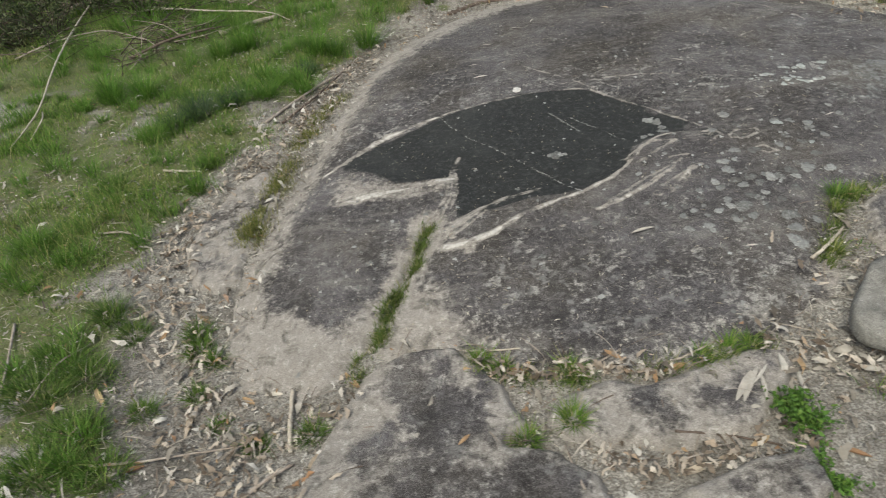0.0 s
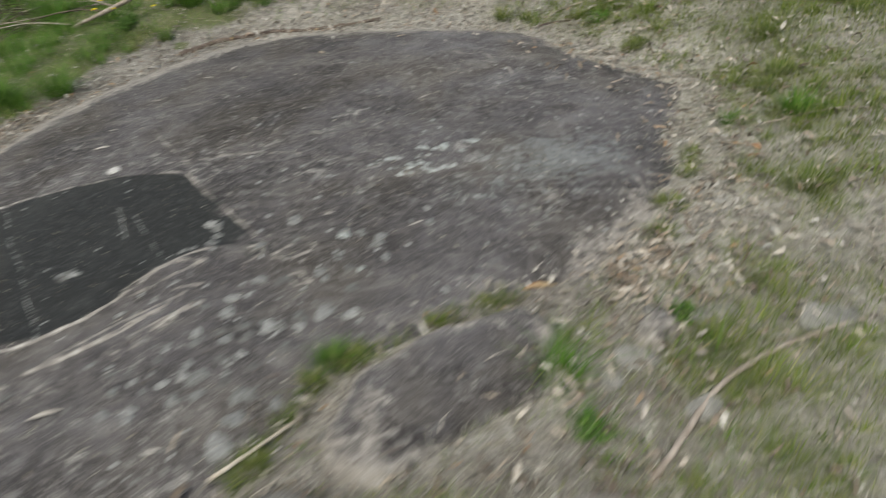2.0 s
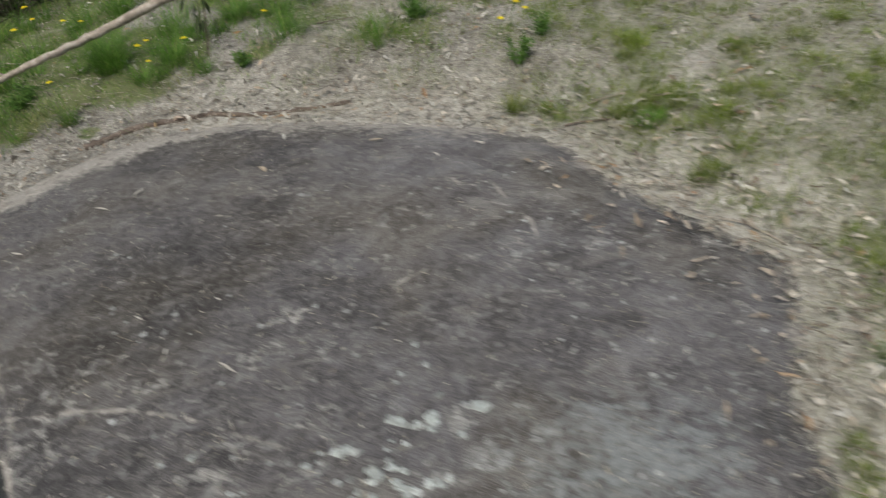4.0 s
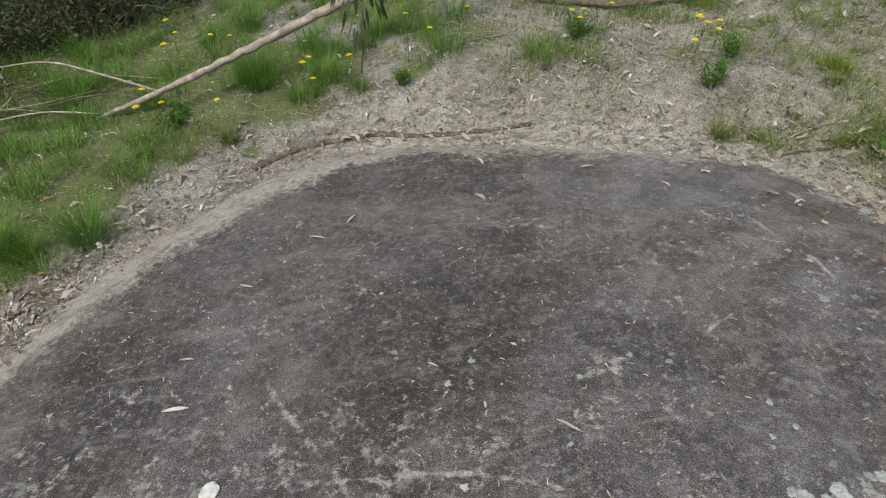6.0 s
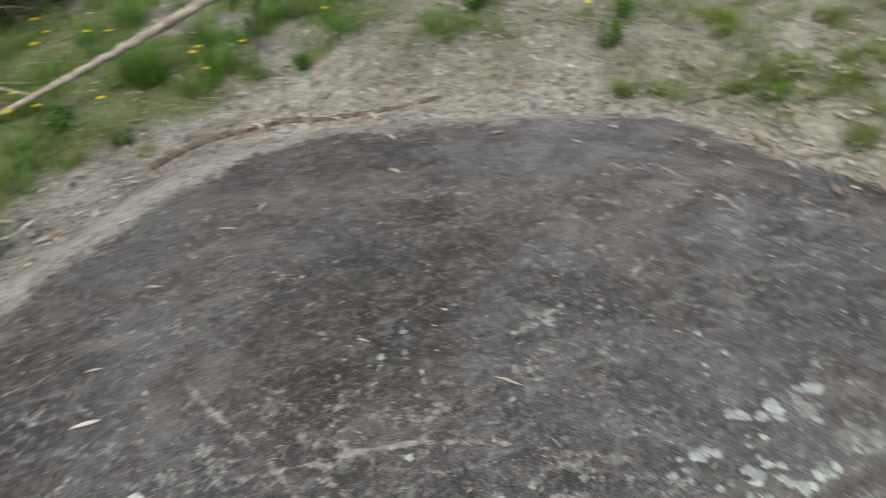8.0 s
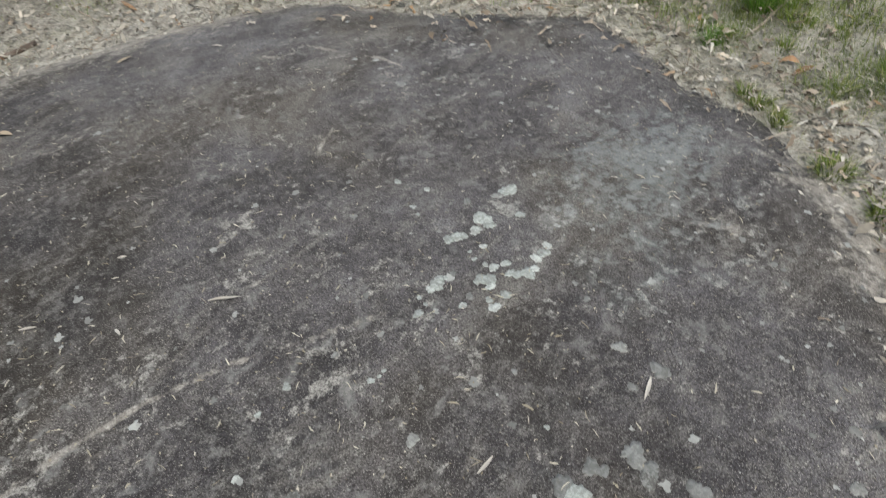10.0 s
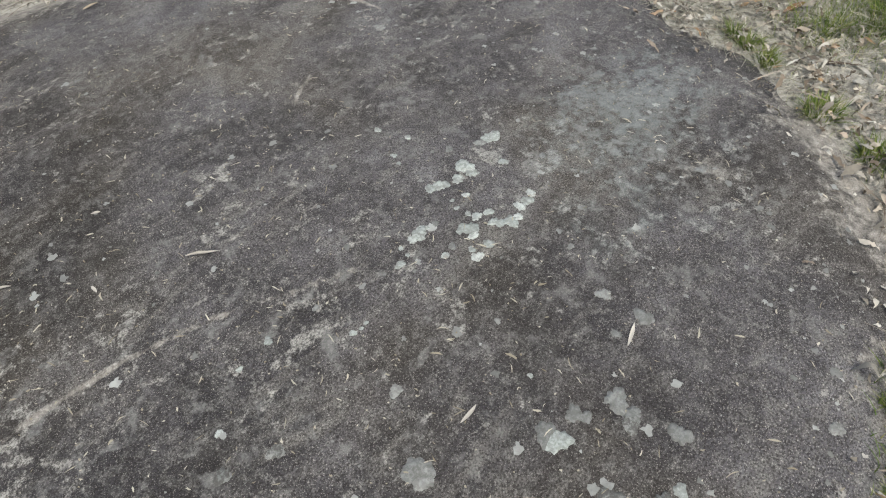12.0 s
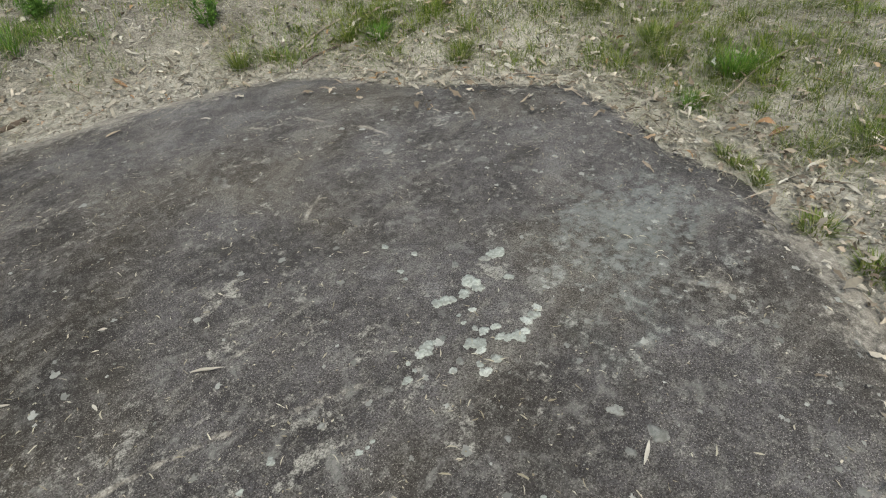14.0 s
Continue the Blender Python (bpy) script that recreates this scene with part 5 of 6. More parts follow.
SEEDLING = (0.5, 6.04)

# ---- other rocks ----
def slab(name, poly, height, pale_at, label, dark=(), lift=None, step=0.013):
    """A flat outcrop: an outline in plan, raised above the soil with a broken edge."""
    xs = [p[0] for p in poly]
    ys = [p[1] for p in poly]
    cx, cy = sum(xs) / len(xs), sum(ys) / len(ys)

    def z(x, y):
        e = inside_dist(poly, x, y) + 0.035 * (fbm(x, y, 11, 51) - 0.5)
        level = (soil_top(x, y) if lift is None else lift(x, y))
        return level + height * smooth(-0.005, 0.032, e) + 0.02 * (fbm(x, y, 5, 52) - 0.5) + 0.008 * (fbm(x, y, 24, 53, 2) - 0.5) - 0.15 * smooth(0.0, 0.06, -e)
    SLABS.append((poly, z))
    me, x, y = grid_mesh(name, np.arange(min(xs) - 0.09, max(xs) + 0.09, step), np.arange(min(ys) - 0.09, max(ys) + 0.09, step), z,
                         lambda a, b: inside_dist(poly, a, b) > -0.08, ROCK)
    e = inside_dist(poly, x, y)
    pale = np.full(len(x), pale_at) + 0.8 * (fbm(x, y, 3, 54, 2) - 0.5) + 0.7 * (fbm(x, y, 13, 56, 3) - 0.5) + 0.25 * (1 - smooth(0.0, 0.06, e))
    for d in dark:
        pale -= 0.45 * smooth(-0.05, 0.05, inside_dist(d, x, y) + 0.08 * (fbm(x, y, 8, 55) - 0.5))
    mark(me, "pale", np.clip(pale, 0, 0.9)), mark(me, "pool", np.zeros(len(x)))
    mark(me, "green", np.full(len(x), 0.12)), mark(me, "fleck", np.full(len(x), 0.30)), mark(me, "thin", np.full(len(x), 0.5))
    return tagged(new(name, me), label, "rock")


slab("front_slab", [(-0.28, 1.49), (-0.13, 1.57), (0.03, 1.56), (0.14, 1.45), (0.24, 1.28), (0.29, 1.21), (0.20, 1.15), (0.34, 1.12), (0.43, 1.02), (0.46, 0.91),
                    (0.32, 0.78), (-0.12, 0.78), (-0.44, 0.95), (-0.39, 1.21), (-0.33, 1.36)], 0.034, 0.60,
     "cracked grey sandstone slab with dark stained patches", [[(-0.16, 1.51), (0.01, 1.44), (0.12, 1.25), (0.03, 1.10), (-0.09, 1.19), (-0.17, 1.34)],
     [(-0.29, 1.21), (-0.16, 1.19), (0.0, 1.05), (0.29, 1.10), (0.40, 1.01), (0.32, 0.86), (-0.26, 0.92)]])
slab("west_slab", [(-0.88, 2.11), (-0.89, 2.26), (-0.86, 2.48), (-0.81, 2.85), (-0.98, 3.01), (-1.11, 2.89), (-1.20, 2.58), (-1.20, 2.32), (-1.10, 2.10), (-0.97, 2.05)],
     0.024, 0.66, "low grey sandstone ledge half buried in soil")
slab("pale_slab", [(0.32, 1.24), (0.37, 1.31), (0.44, 1.345), (0.52, 1.36), (0.62, 1.33), (0.73, 1.355), (0.86, 1.415), (0.97, 1.43), (1.08, 1.41), (1.08, 1.34), (1.01, 1.25), (0.92, 1.13), (0.67, 1.09), (0.46, 1.11), (0.36, 1.16)],
     0.034, 0.56, "flat pale grey sandstone ledge littered with bark", [[(0.56, 1.30), (0.60, 1.22), (0.66, 1.20), (0.64, 1.30)], [(0.80, 1.25), (0.95, 1.30), (0.92, 1.20)]])
slab("dark_topped_slab", [(0.60, 0.94), (0.76, 1.00), (0.99, 1.08), (1.00, 1.00), (0.99, 0.90), (0.86, 0.80), (0.67, 0.82)], 0.075, 0.42, "raised sandstone slab with a dark weathered top")
slab("stained_slab", [(1.55, 1.87), (1.63, 2.09), (1.83, 2.23), (2.11, 2.32), (2.21, 2.23), (2.13, 1.99), (1.95, 1.89), (1.72, 1.74), (1.59, 1.79)], 0.035, 0.42,
     "grey sandstone slab with a darker stained middle", [[(1.70, 1.95), (1.80, 2.12), (2.02, 2.20), (2.02, 2.02), (1.85, 1.90)]])
slab("dark_slab", [(1.48, 1.14), (1.59, 1.24), (1.70, 1.33), (1.80, 1.38), (1.92, 1.38), (1.95, 1.28), (1.90, 1.10), (1.72, 0.98), (1.46, 0.98)], 0.035, 0.26,
     "dark grey sandstone slab speckled with lichen")
slab("grey_slab", [(2.07, 1.43), (2.18, 1.47), (2.29, 1.43), (2.31, 1.35), (2.27, 1.28), (2.18, 1.27), (2.08, 1.34)], 0.035, 0.34, "grey sandstone slab with a dark weathered middle")
slab("bare_slab", [(1.92, 1.56), (2.03, 1.65), (2.18, 1.71), (2.31, 1.68), (2.29, 1.56), (2.20, 1.53), (2.10, 1.49), (1.96, 1.48)], 0.035, 0.72, "pale bare sandstone slab edged with grass")
slab("half_buried_stone", [(2.42, 2.22), (2.50, 2.29), (2.56, 2.21), (2.48, 2.12), (2.41, 2.14)], 0.04, 0.55, "small grey stone half buried in leaf litter")


def ring_mesh(rings, close_top=True):
    """Closed rings of equal count joined into a skin. Returns a bmesh."""
    bm = bmesh.new()
    vs = [[bm.verts.new(p) for p in r] for r in rings]
    n = len(rings[0])
    for a, b in zip(vs, vs[1:]):
        for k in range(n):
            bm.faces.new((a[k], a[(k + 1) % n], b[(k + 1) % n], b[k]))
    if close_top:
        bm.faces.new(vs[-1])
        bm.faces.new(vs[0][::-1])
    bmesh.ops.recalc_face_normals(bm, faces=bm.faces)
    return bm


def outline_points(poly, n):
    """n places evenly along a closed outline, rounded a little."""
    p = np.array(poly + [poly[0]], float)
    u = np.concatenate([[0], np.cumsum(np.hypot(*np.diff(p, axis=0).T))])
    t = np.linspace(0, u[-1], n, endpoint=False)
    q = np.stack([np.interp(t, u, p[:, 0]), np.interp(t, u, p[:, 1])], 1)
    for _ in range(1):
        q = 0.5 * q + 0.25 * (np.roll(q, 1, 0) + np.roll(q, -1, 0))
    return q


WHITESTONE = plain_material("white_quartz", [(0.0, (0.45, 0.44, 0.41)), (0.5, (0.58, 0.57, 0.53)), (0.8, (0.68, 0.66, 0.62))], 60, 0.8, 0, "noise", 0.6)


def boulder(name, poly, height, label, material=STONE):
    q = outline_points(poly, 44)
    c = q.mean(0)
    z0 = float(soil_top(c[0], c[1]))
    levels = [(0.72, -0.10), (0.74, 0.10), (0.92, 0.22), (0.98, 0.35), (1.0, 0.60), (1.0, 0.80), (0.965, 0.92), (0.90, 0.97), (0.76, 1.0), (0.58, 1.0), (0.38, 1.0), (0.18, 1.0), (0.06, 1.0)]
    rings = []
    for s, h in levels:
        ring = []
        for k, p in enumerate(q):
            xy = c + (p - c) * s
            w = 0.05 * (float(fbm(xy[0] * 1.0, xy[1] + 0.3 * h, 9, 81)) - 0.5)
            tip = 0.10 * (xy[1] - c[1]) + 0.06 * (xy[0] - c[0])
            ring.append((xy[0] + w * (p[0] - c[0]) * 3, xy[1] + w * (p[1] - c[1]) * 3, z0 + height * h + w * 0.8 * h + tip * h + 0.030 * (float(fbm(xy[0], xy[1], 13, 82, 3)) - 0.5) * h * min(1, height / 0.1)))
        rings.append(ring)
    bm = ring_mesh(rings)
    me = bpy.data.meshes.new(name)
    bm.to_mesh(me)
    bm.free()
    me.materials.append(material)
    me.polygons.foreach_set("use_smooth", np.ones(len(me.polygons), bool))
    return tagged(new(name, me), label, "rock")


boulder("boulder", [(1.25, 1.43), (1.30, 1.52), (1.41, 1.66), (1.51, 1.70), (1.60, 1.68), (1.62, 1.61), (1.51, 1.49), (1.45, 1.38), (1.34, 1.33), (1.26, 1.36)], 0.12,
        "angular grey boulder resting on the soil beside the pavement")
for k, (x, y) in enumerate([(2.50, 2.27), (2.66, 2.22), (2.4, 2.1), (2.52, 1.9), (2.32, 2.03), (2.92, 2.16)]):
    a0, size = 1.3 * k, 0.040 + 0.012 * (k * 7 % 4)
    boulder("flat_stone", [(x + size * m * math.cos(a0 + q), y + size * 0.7 * m * math.sin(a0 + q)) for q, m in ((0, 1.1), (0.9, 0.9), (1.7, 1.15), (2.9, 1.0), (3.6, 1.2), (4.8, 0.85), (5.5, 1.1))], 0.022,
            "small flat grey stone lying in the litter")
boulder("white_stone", [(0.375, 3.350), (0.385, 3.385), (0.405, 3.395), (0.425, 3.375), (0.418, 3.345), (0.395, 3.335)], 0.012,
        "small white stone lying on the dark rock", WHITESTONE).location.z = float(rock_top(0.4, 3.37) - soil_top(0.4, 3.37))


# ---- lichen ----
def lichen(x, y, r, material, label):
    """A flat crust with a lobed, crumbling rim."""
    n = 56
    a = np.linspace(0, 2 * np.pi, n, endpoint=False)
    k1, k2, k3 = RNG.uniform(0, 2 * np.pi, 3)
    rr = r * (1 + 0.17 * np.sin(a * 2 + k1) + 0.11 * np.sin(a * 3 + k2) + 0.07 * np.sin(a * 7 + k3) + np.convolve(np.tile(RNG.normal(0, 0.13, n), 3), (0.3, 0.4, 0.3), 'same')[n:2 * n])
    verts, thick = [], min(0.0013, r * 0.08)
    for s, h in ((1.0, -0.0008), (0.95, thick), (0.5, thick * 1.1)):
        px, py = x + rr * s * np.cos(a), y + rr * s * np.sin(a)
        verts += np.stack([px, py, rock_top(px, py) + h + 0.0008], 1).tolist()
    verts.append((x, y, float(rock_top(x, y)) + thick * 1.1 + 0.0008))
    faces = [(k + o, (k + 1) % n + o, (k + 1) % n + o + n, k + o + n) for o in (0, n) for k in range(n)]
    faces += [(2 * n + k, 2 * n + (k + 1) % n, 3 * n) for k in range(n)]
    ob = new("lichen_patch", mesh_from("lichen_patch", verts, faces, material))
    ob.parent = rock
    return tagged(ob, label)


for x, y, r in LICHEN_BRIGHT + LICHEN_SCATTERED:
    lichen(x, y, r, LICHEN, "pale grey-green crust of lichen")
for x, y, r in LICHEN_ROUND + LICHEN_ROUND_MORE + LICHEN_FADED + LICHEN_HOLLOW:
    lichen(x, y, r * 0.80, LICHEN_MID, "round light grey lichen")
for x, y, r in LICHEN_GREY:
    lichen(x, y, r * 0.9, LICHEN_DULL, "faded grey lichen")


def lichen_spots():
    """Countless small flecks of lichen, as one skin of flat stars."""
    x, y = scatter(7500, -0.6, 2.85, 1.45, 4.6, lambda x, y: (rim_dist(x, y) > 0.06) * np.where(inside_dist(HOLLOW, x, y) < 0.0, 1.0, 0.7) *
                   (0.14 + 0.5 * smooth(0.7, 1.3, x) * smooth(2.9, 2.3, y) + 0.35 * smooth(1.9, 2.4, x) + 0.25 * smooth(0.55, 0.7, fbm(x, y, 2.5, 17))))
    N, n = len(x), 11
    a = np.linspace(0, 2 * np.pi, n, endpoint=False)
    r = (0.0018 + 0.009 * RNG.uniform(0, 1, N) ** 4)[:, None] * RNG.uniform(0.45, 1.45, (N, n))
    px, py = x[:, None] + r * np.cos(a), y[:, None] + r * np.sin(a)
    rim = np.stack([px, py, rock_top(px, py) + 0.0009], 2)
    mid = np.stack([x, y, rock_top(x, y) + 0.0022], 1)[:, None]
    v = np.concatenate([rim, mid], 1).reshape(-1, 3)
    k = np.arange(n)
    f = np.stack([k, (k + 1) % n, np.full(n, n)], 1)[None] + (np.arange(N) * (n + 1))[:, None, None]
    stuff("lichen_spots", (v, f.reshape(-1, 3)), LICHEN_SPECK, "small flecks of grey lichen on the rock", "lichen")


LICHEN_SPECK = plain_material("lichen_specks", [(0.0, (0.16, 0.16, 0.152)), (0.6, (0.25, 0.254, 0.242)), (1.0, (0.42, 0.43, 0.41))], 50, 0.9, 0, "island", 0.6)
lichen_spots()


def vein(pts, n, gaps, label):
    """A broken line of small white flakes along a joint."""
    p = np.array(pts)
    t = RNG.uniform(0, len(p) - 1.001, n)
    t = t[vnoise(t * gaps, t * 0, 1.0, 9) > 0.40]
    k, u = t.astype(int), t % 1
    x, y = p[k, 0] * (1 - u) + p[k + 1, 0] * u + RNG.normal(0, 0.0022, len(t)), p[k, 1] * (1 - u) + p[k + 1, 1] * u + RNG.normal(0, 0.0022, len(t))
    v, f = flat_leaves(x, y, rock_top(x, y) + 0.001, RNG.uniform(0.004, 0.013, len(t)), RNG.uniform(0.002, 0.0045, len(t)), 3, 0.05, 0.03)
    ob = new("vein", mesh_from("vein", v, f, LICHEN_SPECK))
    ob.parent = rock
    return tagged(ob, label)


vein(DASHES, 420, 13, "broken white line across the black hollow")
vein(SEAM, 150, 9, "faint pale line in the hollow")
vein([(0.64, 2.99), (0.77, 2.80), (0.89, 2.66)], 120, 9, "faint pale line in the hollow")


# ---- wood ----
def tube(points, r0, r1, sides=8, rough=0.12, steps=5):
    """A crooked tapering stick through the points."""
    p = np.array(points, float)
    n = len(p)
    ext = np.concatenate([[2 * p[0] - p[1]], p, [2 * p[-1] - p[-2]]])
    line = []
    for k in range(n - 1):
        a, b, c, d = ext[k:k + 4]
        for t in np.linspace(0, 1, steps, endpoint=False):
            line.append(0.5 * (2 * b + (c - a) * t + (2 * a - 5 * b + 4 * c - d) * t * t + (3 * b - a - 3 * c + d) * t ** 3))
    line = np.array(line + [p[-1]])
    rings = []
    for k, q in enumerate(line):
        d = line[min(k + 1, len(line) - 1)] - line[max(k - 1, 0)]
        d /= np.linalg.norm(d) + 1e-9
        s = np.cross(d, (0.13, 0.21, 1.0))
        s /= np.linalg.norm(s) + 1e-9
        u = np.cross(s, d)
        r = (r0 + (r1 - r0) * k / (len(line) - 1)) * (1 + rough * math.sin(k * 2.3 + q[0] * 40) * 0.6)
        q = q + (s * math.sin(k * 1.7 + q[1] * 30) + u * math.cos(k * 2.9)) * r * 0.18
        rings.append([tuple(q + (s * math.cos(a) + u * math.sin(a)) * r * (1 + rough * 0.7 * math.sin(3 * a + k))) for a in np.linspace(0, 2 * math.pi, sides, endpoint=False)])
    return ring_mesh(rings)


def single(name, bm, material, label, category, group=""):
    ob = part(name, bm, material, None, label)
    return tagged(ob, category=category, group=group)


def on_top(x, y, lift):
    return (x, y, float(top(x, y)) + lift)


KINDS = {PALEWOOD.name: "pale bleached stick lying on the ground", WOOD.name: "thin grey-brown dead stick on the leaf litter", DARKWOOD.name: "dark brown dead twig on the soil"}
for material, r0, r1, lift, pts in STICKS_A + STICKS_B + STICKS_C + STICKS_D + STICKS_E:
    n = len(pts)
    heights = [r0 * 0.8 + lift * 0.9 * math.sin(math.pi * (k + 0.15) / (n - 0.7)) for k in range(n)]
    single("stick", tube([on_top(x, y, h) for (x, y), h in zip(pts, heights)], r0, r1, 7), material, KINDS[material.name], "stick", "fallen sticks")

single("root", tube([on_top(x, y, 0.004) for x, y in ROOT], 0.022, 0.011, 9, 0.2), DARKWOOD, "dark exposed root along the edge of the rock", "root")

branch = single("fallen_branch", tube([(-0.98, 5.79, -0.03), (-0.70, 5.80, 0.08), (-0.40, 5.84, 0.20), (-0.17, 6.02, 0.265), (0.12, 6.14, 0.375), (0.45, 6.28, 0.50), (0.85, 6.42, 0.66), (1.25, 6.55, 0.82)],
                                      0.012, 0.036, 12, 0.10), WOOD, "long pale dead branch rising from the grass", "branch")
part("side_twig", tube([(-0.60, 5.82, 0.12), (-0.95, 5.95, 0.16), (-1.35, 6.12, 0.17), (-1.75, 6.20, 0.10)], 0.008, 0.004, 7), WOOD, branch)
part("side_twig", tube([(-0.68, 5.80, 0.09), (-0.90, 5.85, 0.09), (-1.15, 5.86, 0.05), (-1.35, 5.80, 0.00)], 0.006, 0.003, 7), DARKWOOD, branch)
part("side_twig", tube([(-0.95, 5.79, 0.00), (-1.25, 5.74, 0.03), (-1.55, 5.66, 0.00)], 0.005, 0.003, 7), PALEWOOD, branch)


# ---- single fallen leaves ----
def fallen_leaf(x0, y0, x1, y1, material, label, fat=0.20):
    d = Vector((x1 - x0, y1 - y0, 0))
    L, side = d.length, Vector((-d.y, d.x, 0)).normalized()
    wide = max(0.007, min(0.022, L * fat * RNG.uniform(0.8, 1.3)))
    arch, twist, bow = RNG.uniform(0.0, 0.04) * L, RNG.uniform(-0.5, 0.5), RNG.uniform(-0.05, 0.05) * L
    rows = []
    for k in range(9):
        t = k / 8
        w = wide * math.sin(math.pi * min(1, t * 0.95 + 0.04)) ** 0.8 * 0.5
        c = Vector((x0, y0, 0)) + d * t + side * bow * 4 * t * (1 - t)
        z = float(top(c.x, c.y)) + 0.005 + arch * 4 * t * (1 - t)
        roll = twist * (t - 0.3)
        rows.append([(c.x + side.x * w * e, c.y + side.y * w * e, z + w * e * roll + abs(e) * w * 0.45) for e in (-1, -0.05, 0.05, 1)])
    bm = bmesh.new()
    up = [[bm.verts.new(p) for p in r] for r in rows]
    dn = [[bm.verts.new((p[0], p[1], p[2] - 0.0006)) for p in r] for r in rows]
    for a, b, flip in ((up, up, False), (dn, dn, True)):
        for k in range(8):
            for j in range(3):
                f = (a[k][j], a[k][j + 1], a[k + 1][j + 1], a[k + 1][j])
                bm.faces.new(f[::-1] if flip else f)
    return single("fallen_leaf", bm, material, label, "leaf", "fallen leaves")


for row in LEAVES_TAN:
    fallen_leaf(*row, TANLEAF, "curled tan gum leaf on the ground", 0.26)
for row in LEAVES_WHITE + LEAVES_WHITE_MORE:
    fallen_leaf(*row, WHITELEAF, "bleached white strip of leaf or bark", 0.15)
for row in LEAVES_RUST:
    fallen_leaf(*row, RUSTLEAF, "orange-brown gum leaf lying on litter", 0.28)


def leaf_drift(pts, n, wide):
    """Bigger dead leaves gathered along a joint or the foot of the rock."""
    p = np.array(pts)
    t = RNG.uniform(0, len(p) - 1.001, n)
    t = t[vnoise(t * 3.1, t * 0, 1.0, 12) > 0.30]
    k, u, m = t.astype(int), t % 1, len(t)
    x, y = p[k, 0] * (1 - u) + p[k + 1, 0] * u + RNG.normal(0, wide, m), p[k, 1] * (1 - u) + p[k + 1, 1] * u + RNG.normal(0, wide, m)
    return x, y


drifts = [leaf_drift([(-0.50, 4.75), (-0.66, 4.20), (-0.80, 3.70), (-0.95, 3.40), (-1.08, 3.10), (-1.20, 2.75), (-1.28, 2.40), (-1.25, 2.05), (-1.05, 1.85), (-0.95, 1.60)], 760, 0.075),
          leaf_drift([(-0.95, 1.70), (-0.85, 1.45), (-0.68, 1.32), (-0.50, 1.28), (-0.36, 1.38)], 130, 0.07), leaf_drift([(-0.80, 1.20), (-0.60, 1.10), (-0.48, 1.00)], 110, 0.08),
          leaf_drift([(0.10, 1.47), (0.30, 1.40), (0.45, 1.40), (0.62, 1.39), (0.66, 1.36)], 130, 0.02), leaf_drift([(0.45, 1.10), (0.55, 1.04), (0.72, 1.04), (0.90, 1.10), (1.02, 1.12)], 130, 0.03)]
drifts += [leaf_drift([(1.06, 1.44), (1.12, 1.35), (1.22, 1.30), (1.35, 1.25)], 50, 0.07), leaf_drift([(2.95, 3.75), (2.88, 3.30), (2.86, 2.95), (2.65, 2.65), (2.35, 2.38)], 90, 0.09), leaf_drift([(1.15, 1.30), (1.45, 1.45), (1.75, 1.55), (1.95, 1.80), (2.25, 2.05), (2.6, 2.35), (2.9, 2.7)], 260, 0.16),
          leaf_drift([(3.1, 3.0), (3.2, 3.6), (3.0, 4.2), (2.7, 4.8), (2.2, 5.4), (1.4, 5.7), (0.6, 5.6)], 520, 0.26), leaf_drift([(2.38, 2.49), (2.46, 2.42), (2.55, 2.50), (2.60, 2.60)], 110, 0.05), leaf_drift([(2.40, 2.34), (2.50, 2.36), (2.62, 2.40)], 60, 0.06), leaf_drift([(3.5, 2.6), (3.6, 3.4), (3.4, 4.3), (3.0, 5.2)], 260, 0.3), leaf_drift([(2.2, 1.6), (2.6, 2.0), (2.9, 2.5), (3.0, 2.9)], 200, 0.16)]
xs, ys = np.concatenate([d[0] for d in drifts]), np.concatenate([d[1] for d in drifts])
DEADLEAF = plain_material("brown_dead_leaves", [(0.0, (0.12, 0.092, 0.066)), (0.3, (0.26, 0.21, 0.158)), (0.6, (0.44, 0.38, 0.305)), (0.9, (0.64, 0.59, 0.505)), (1.0, (0.36, 0.23, 0.12))], 60, 0.7, 0.1)
stuff("leaf_drift", flat_leaves(xs, ys, top(xs, ys) + RNG.uniform(0.004, 0.022, len(xs)), RNG.uniform(0.02, 0.060, len(xs)), RNG.uniform(0.006, 0.016, len(xs)), 6, 0.28, 0.10), DEADLEAF,
      "curled brown and tan gum leaves drifted against the rock", "leaf litter")


# ---- grass in clumps ----
def tuft(x, y, height, radius, material, label):
    n = int(60 + 3000 * radius)
    a, r = RNG.uniform(0, 2 * np.pi, n), radius * 0.6 * np.sqrt(RNG.uniform(0, 1, n))
    px, py = x + r * np.cos(a), y + r * np.sin(a)
    lean = 0.15 + 1.25 * RNG.uniform(0, 1, n) * (0.35 + r / radius)
    v, f = blades(px, py, top(px, py) - 0.006, height * RNG.uniform(0.5, 1.45, n), RNG.uniform(0.0018, 0.0040, n), lean, 4, a + RNG.normal(0, 0.6, n))
    return tagged(new("grass_tuft", mesh_from("grass_tuft", v, f, material)), label, "grass", "grass tufts")


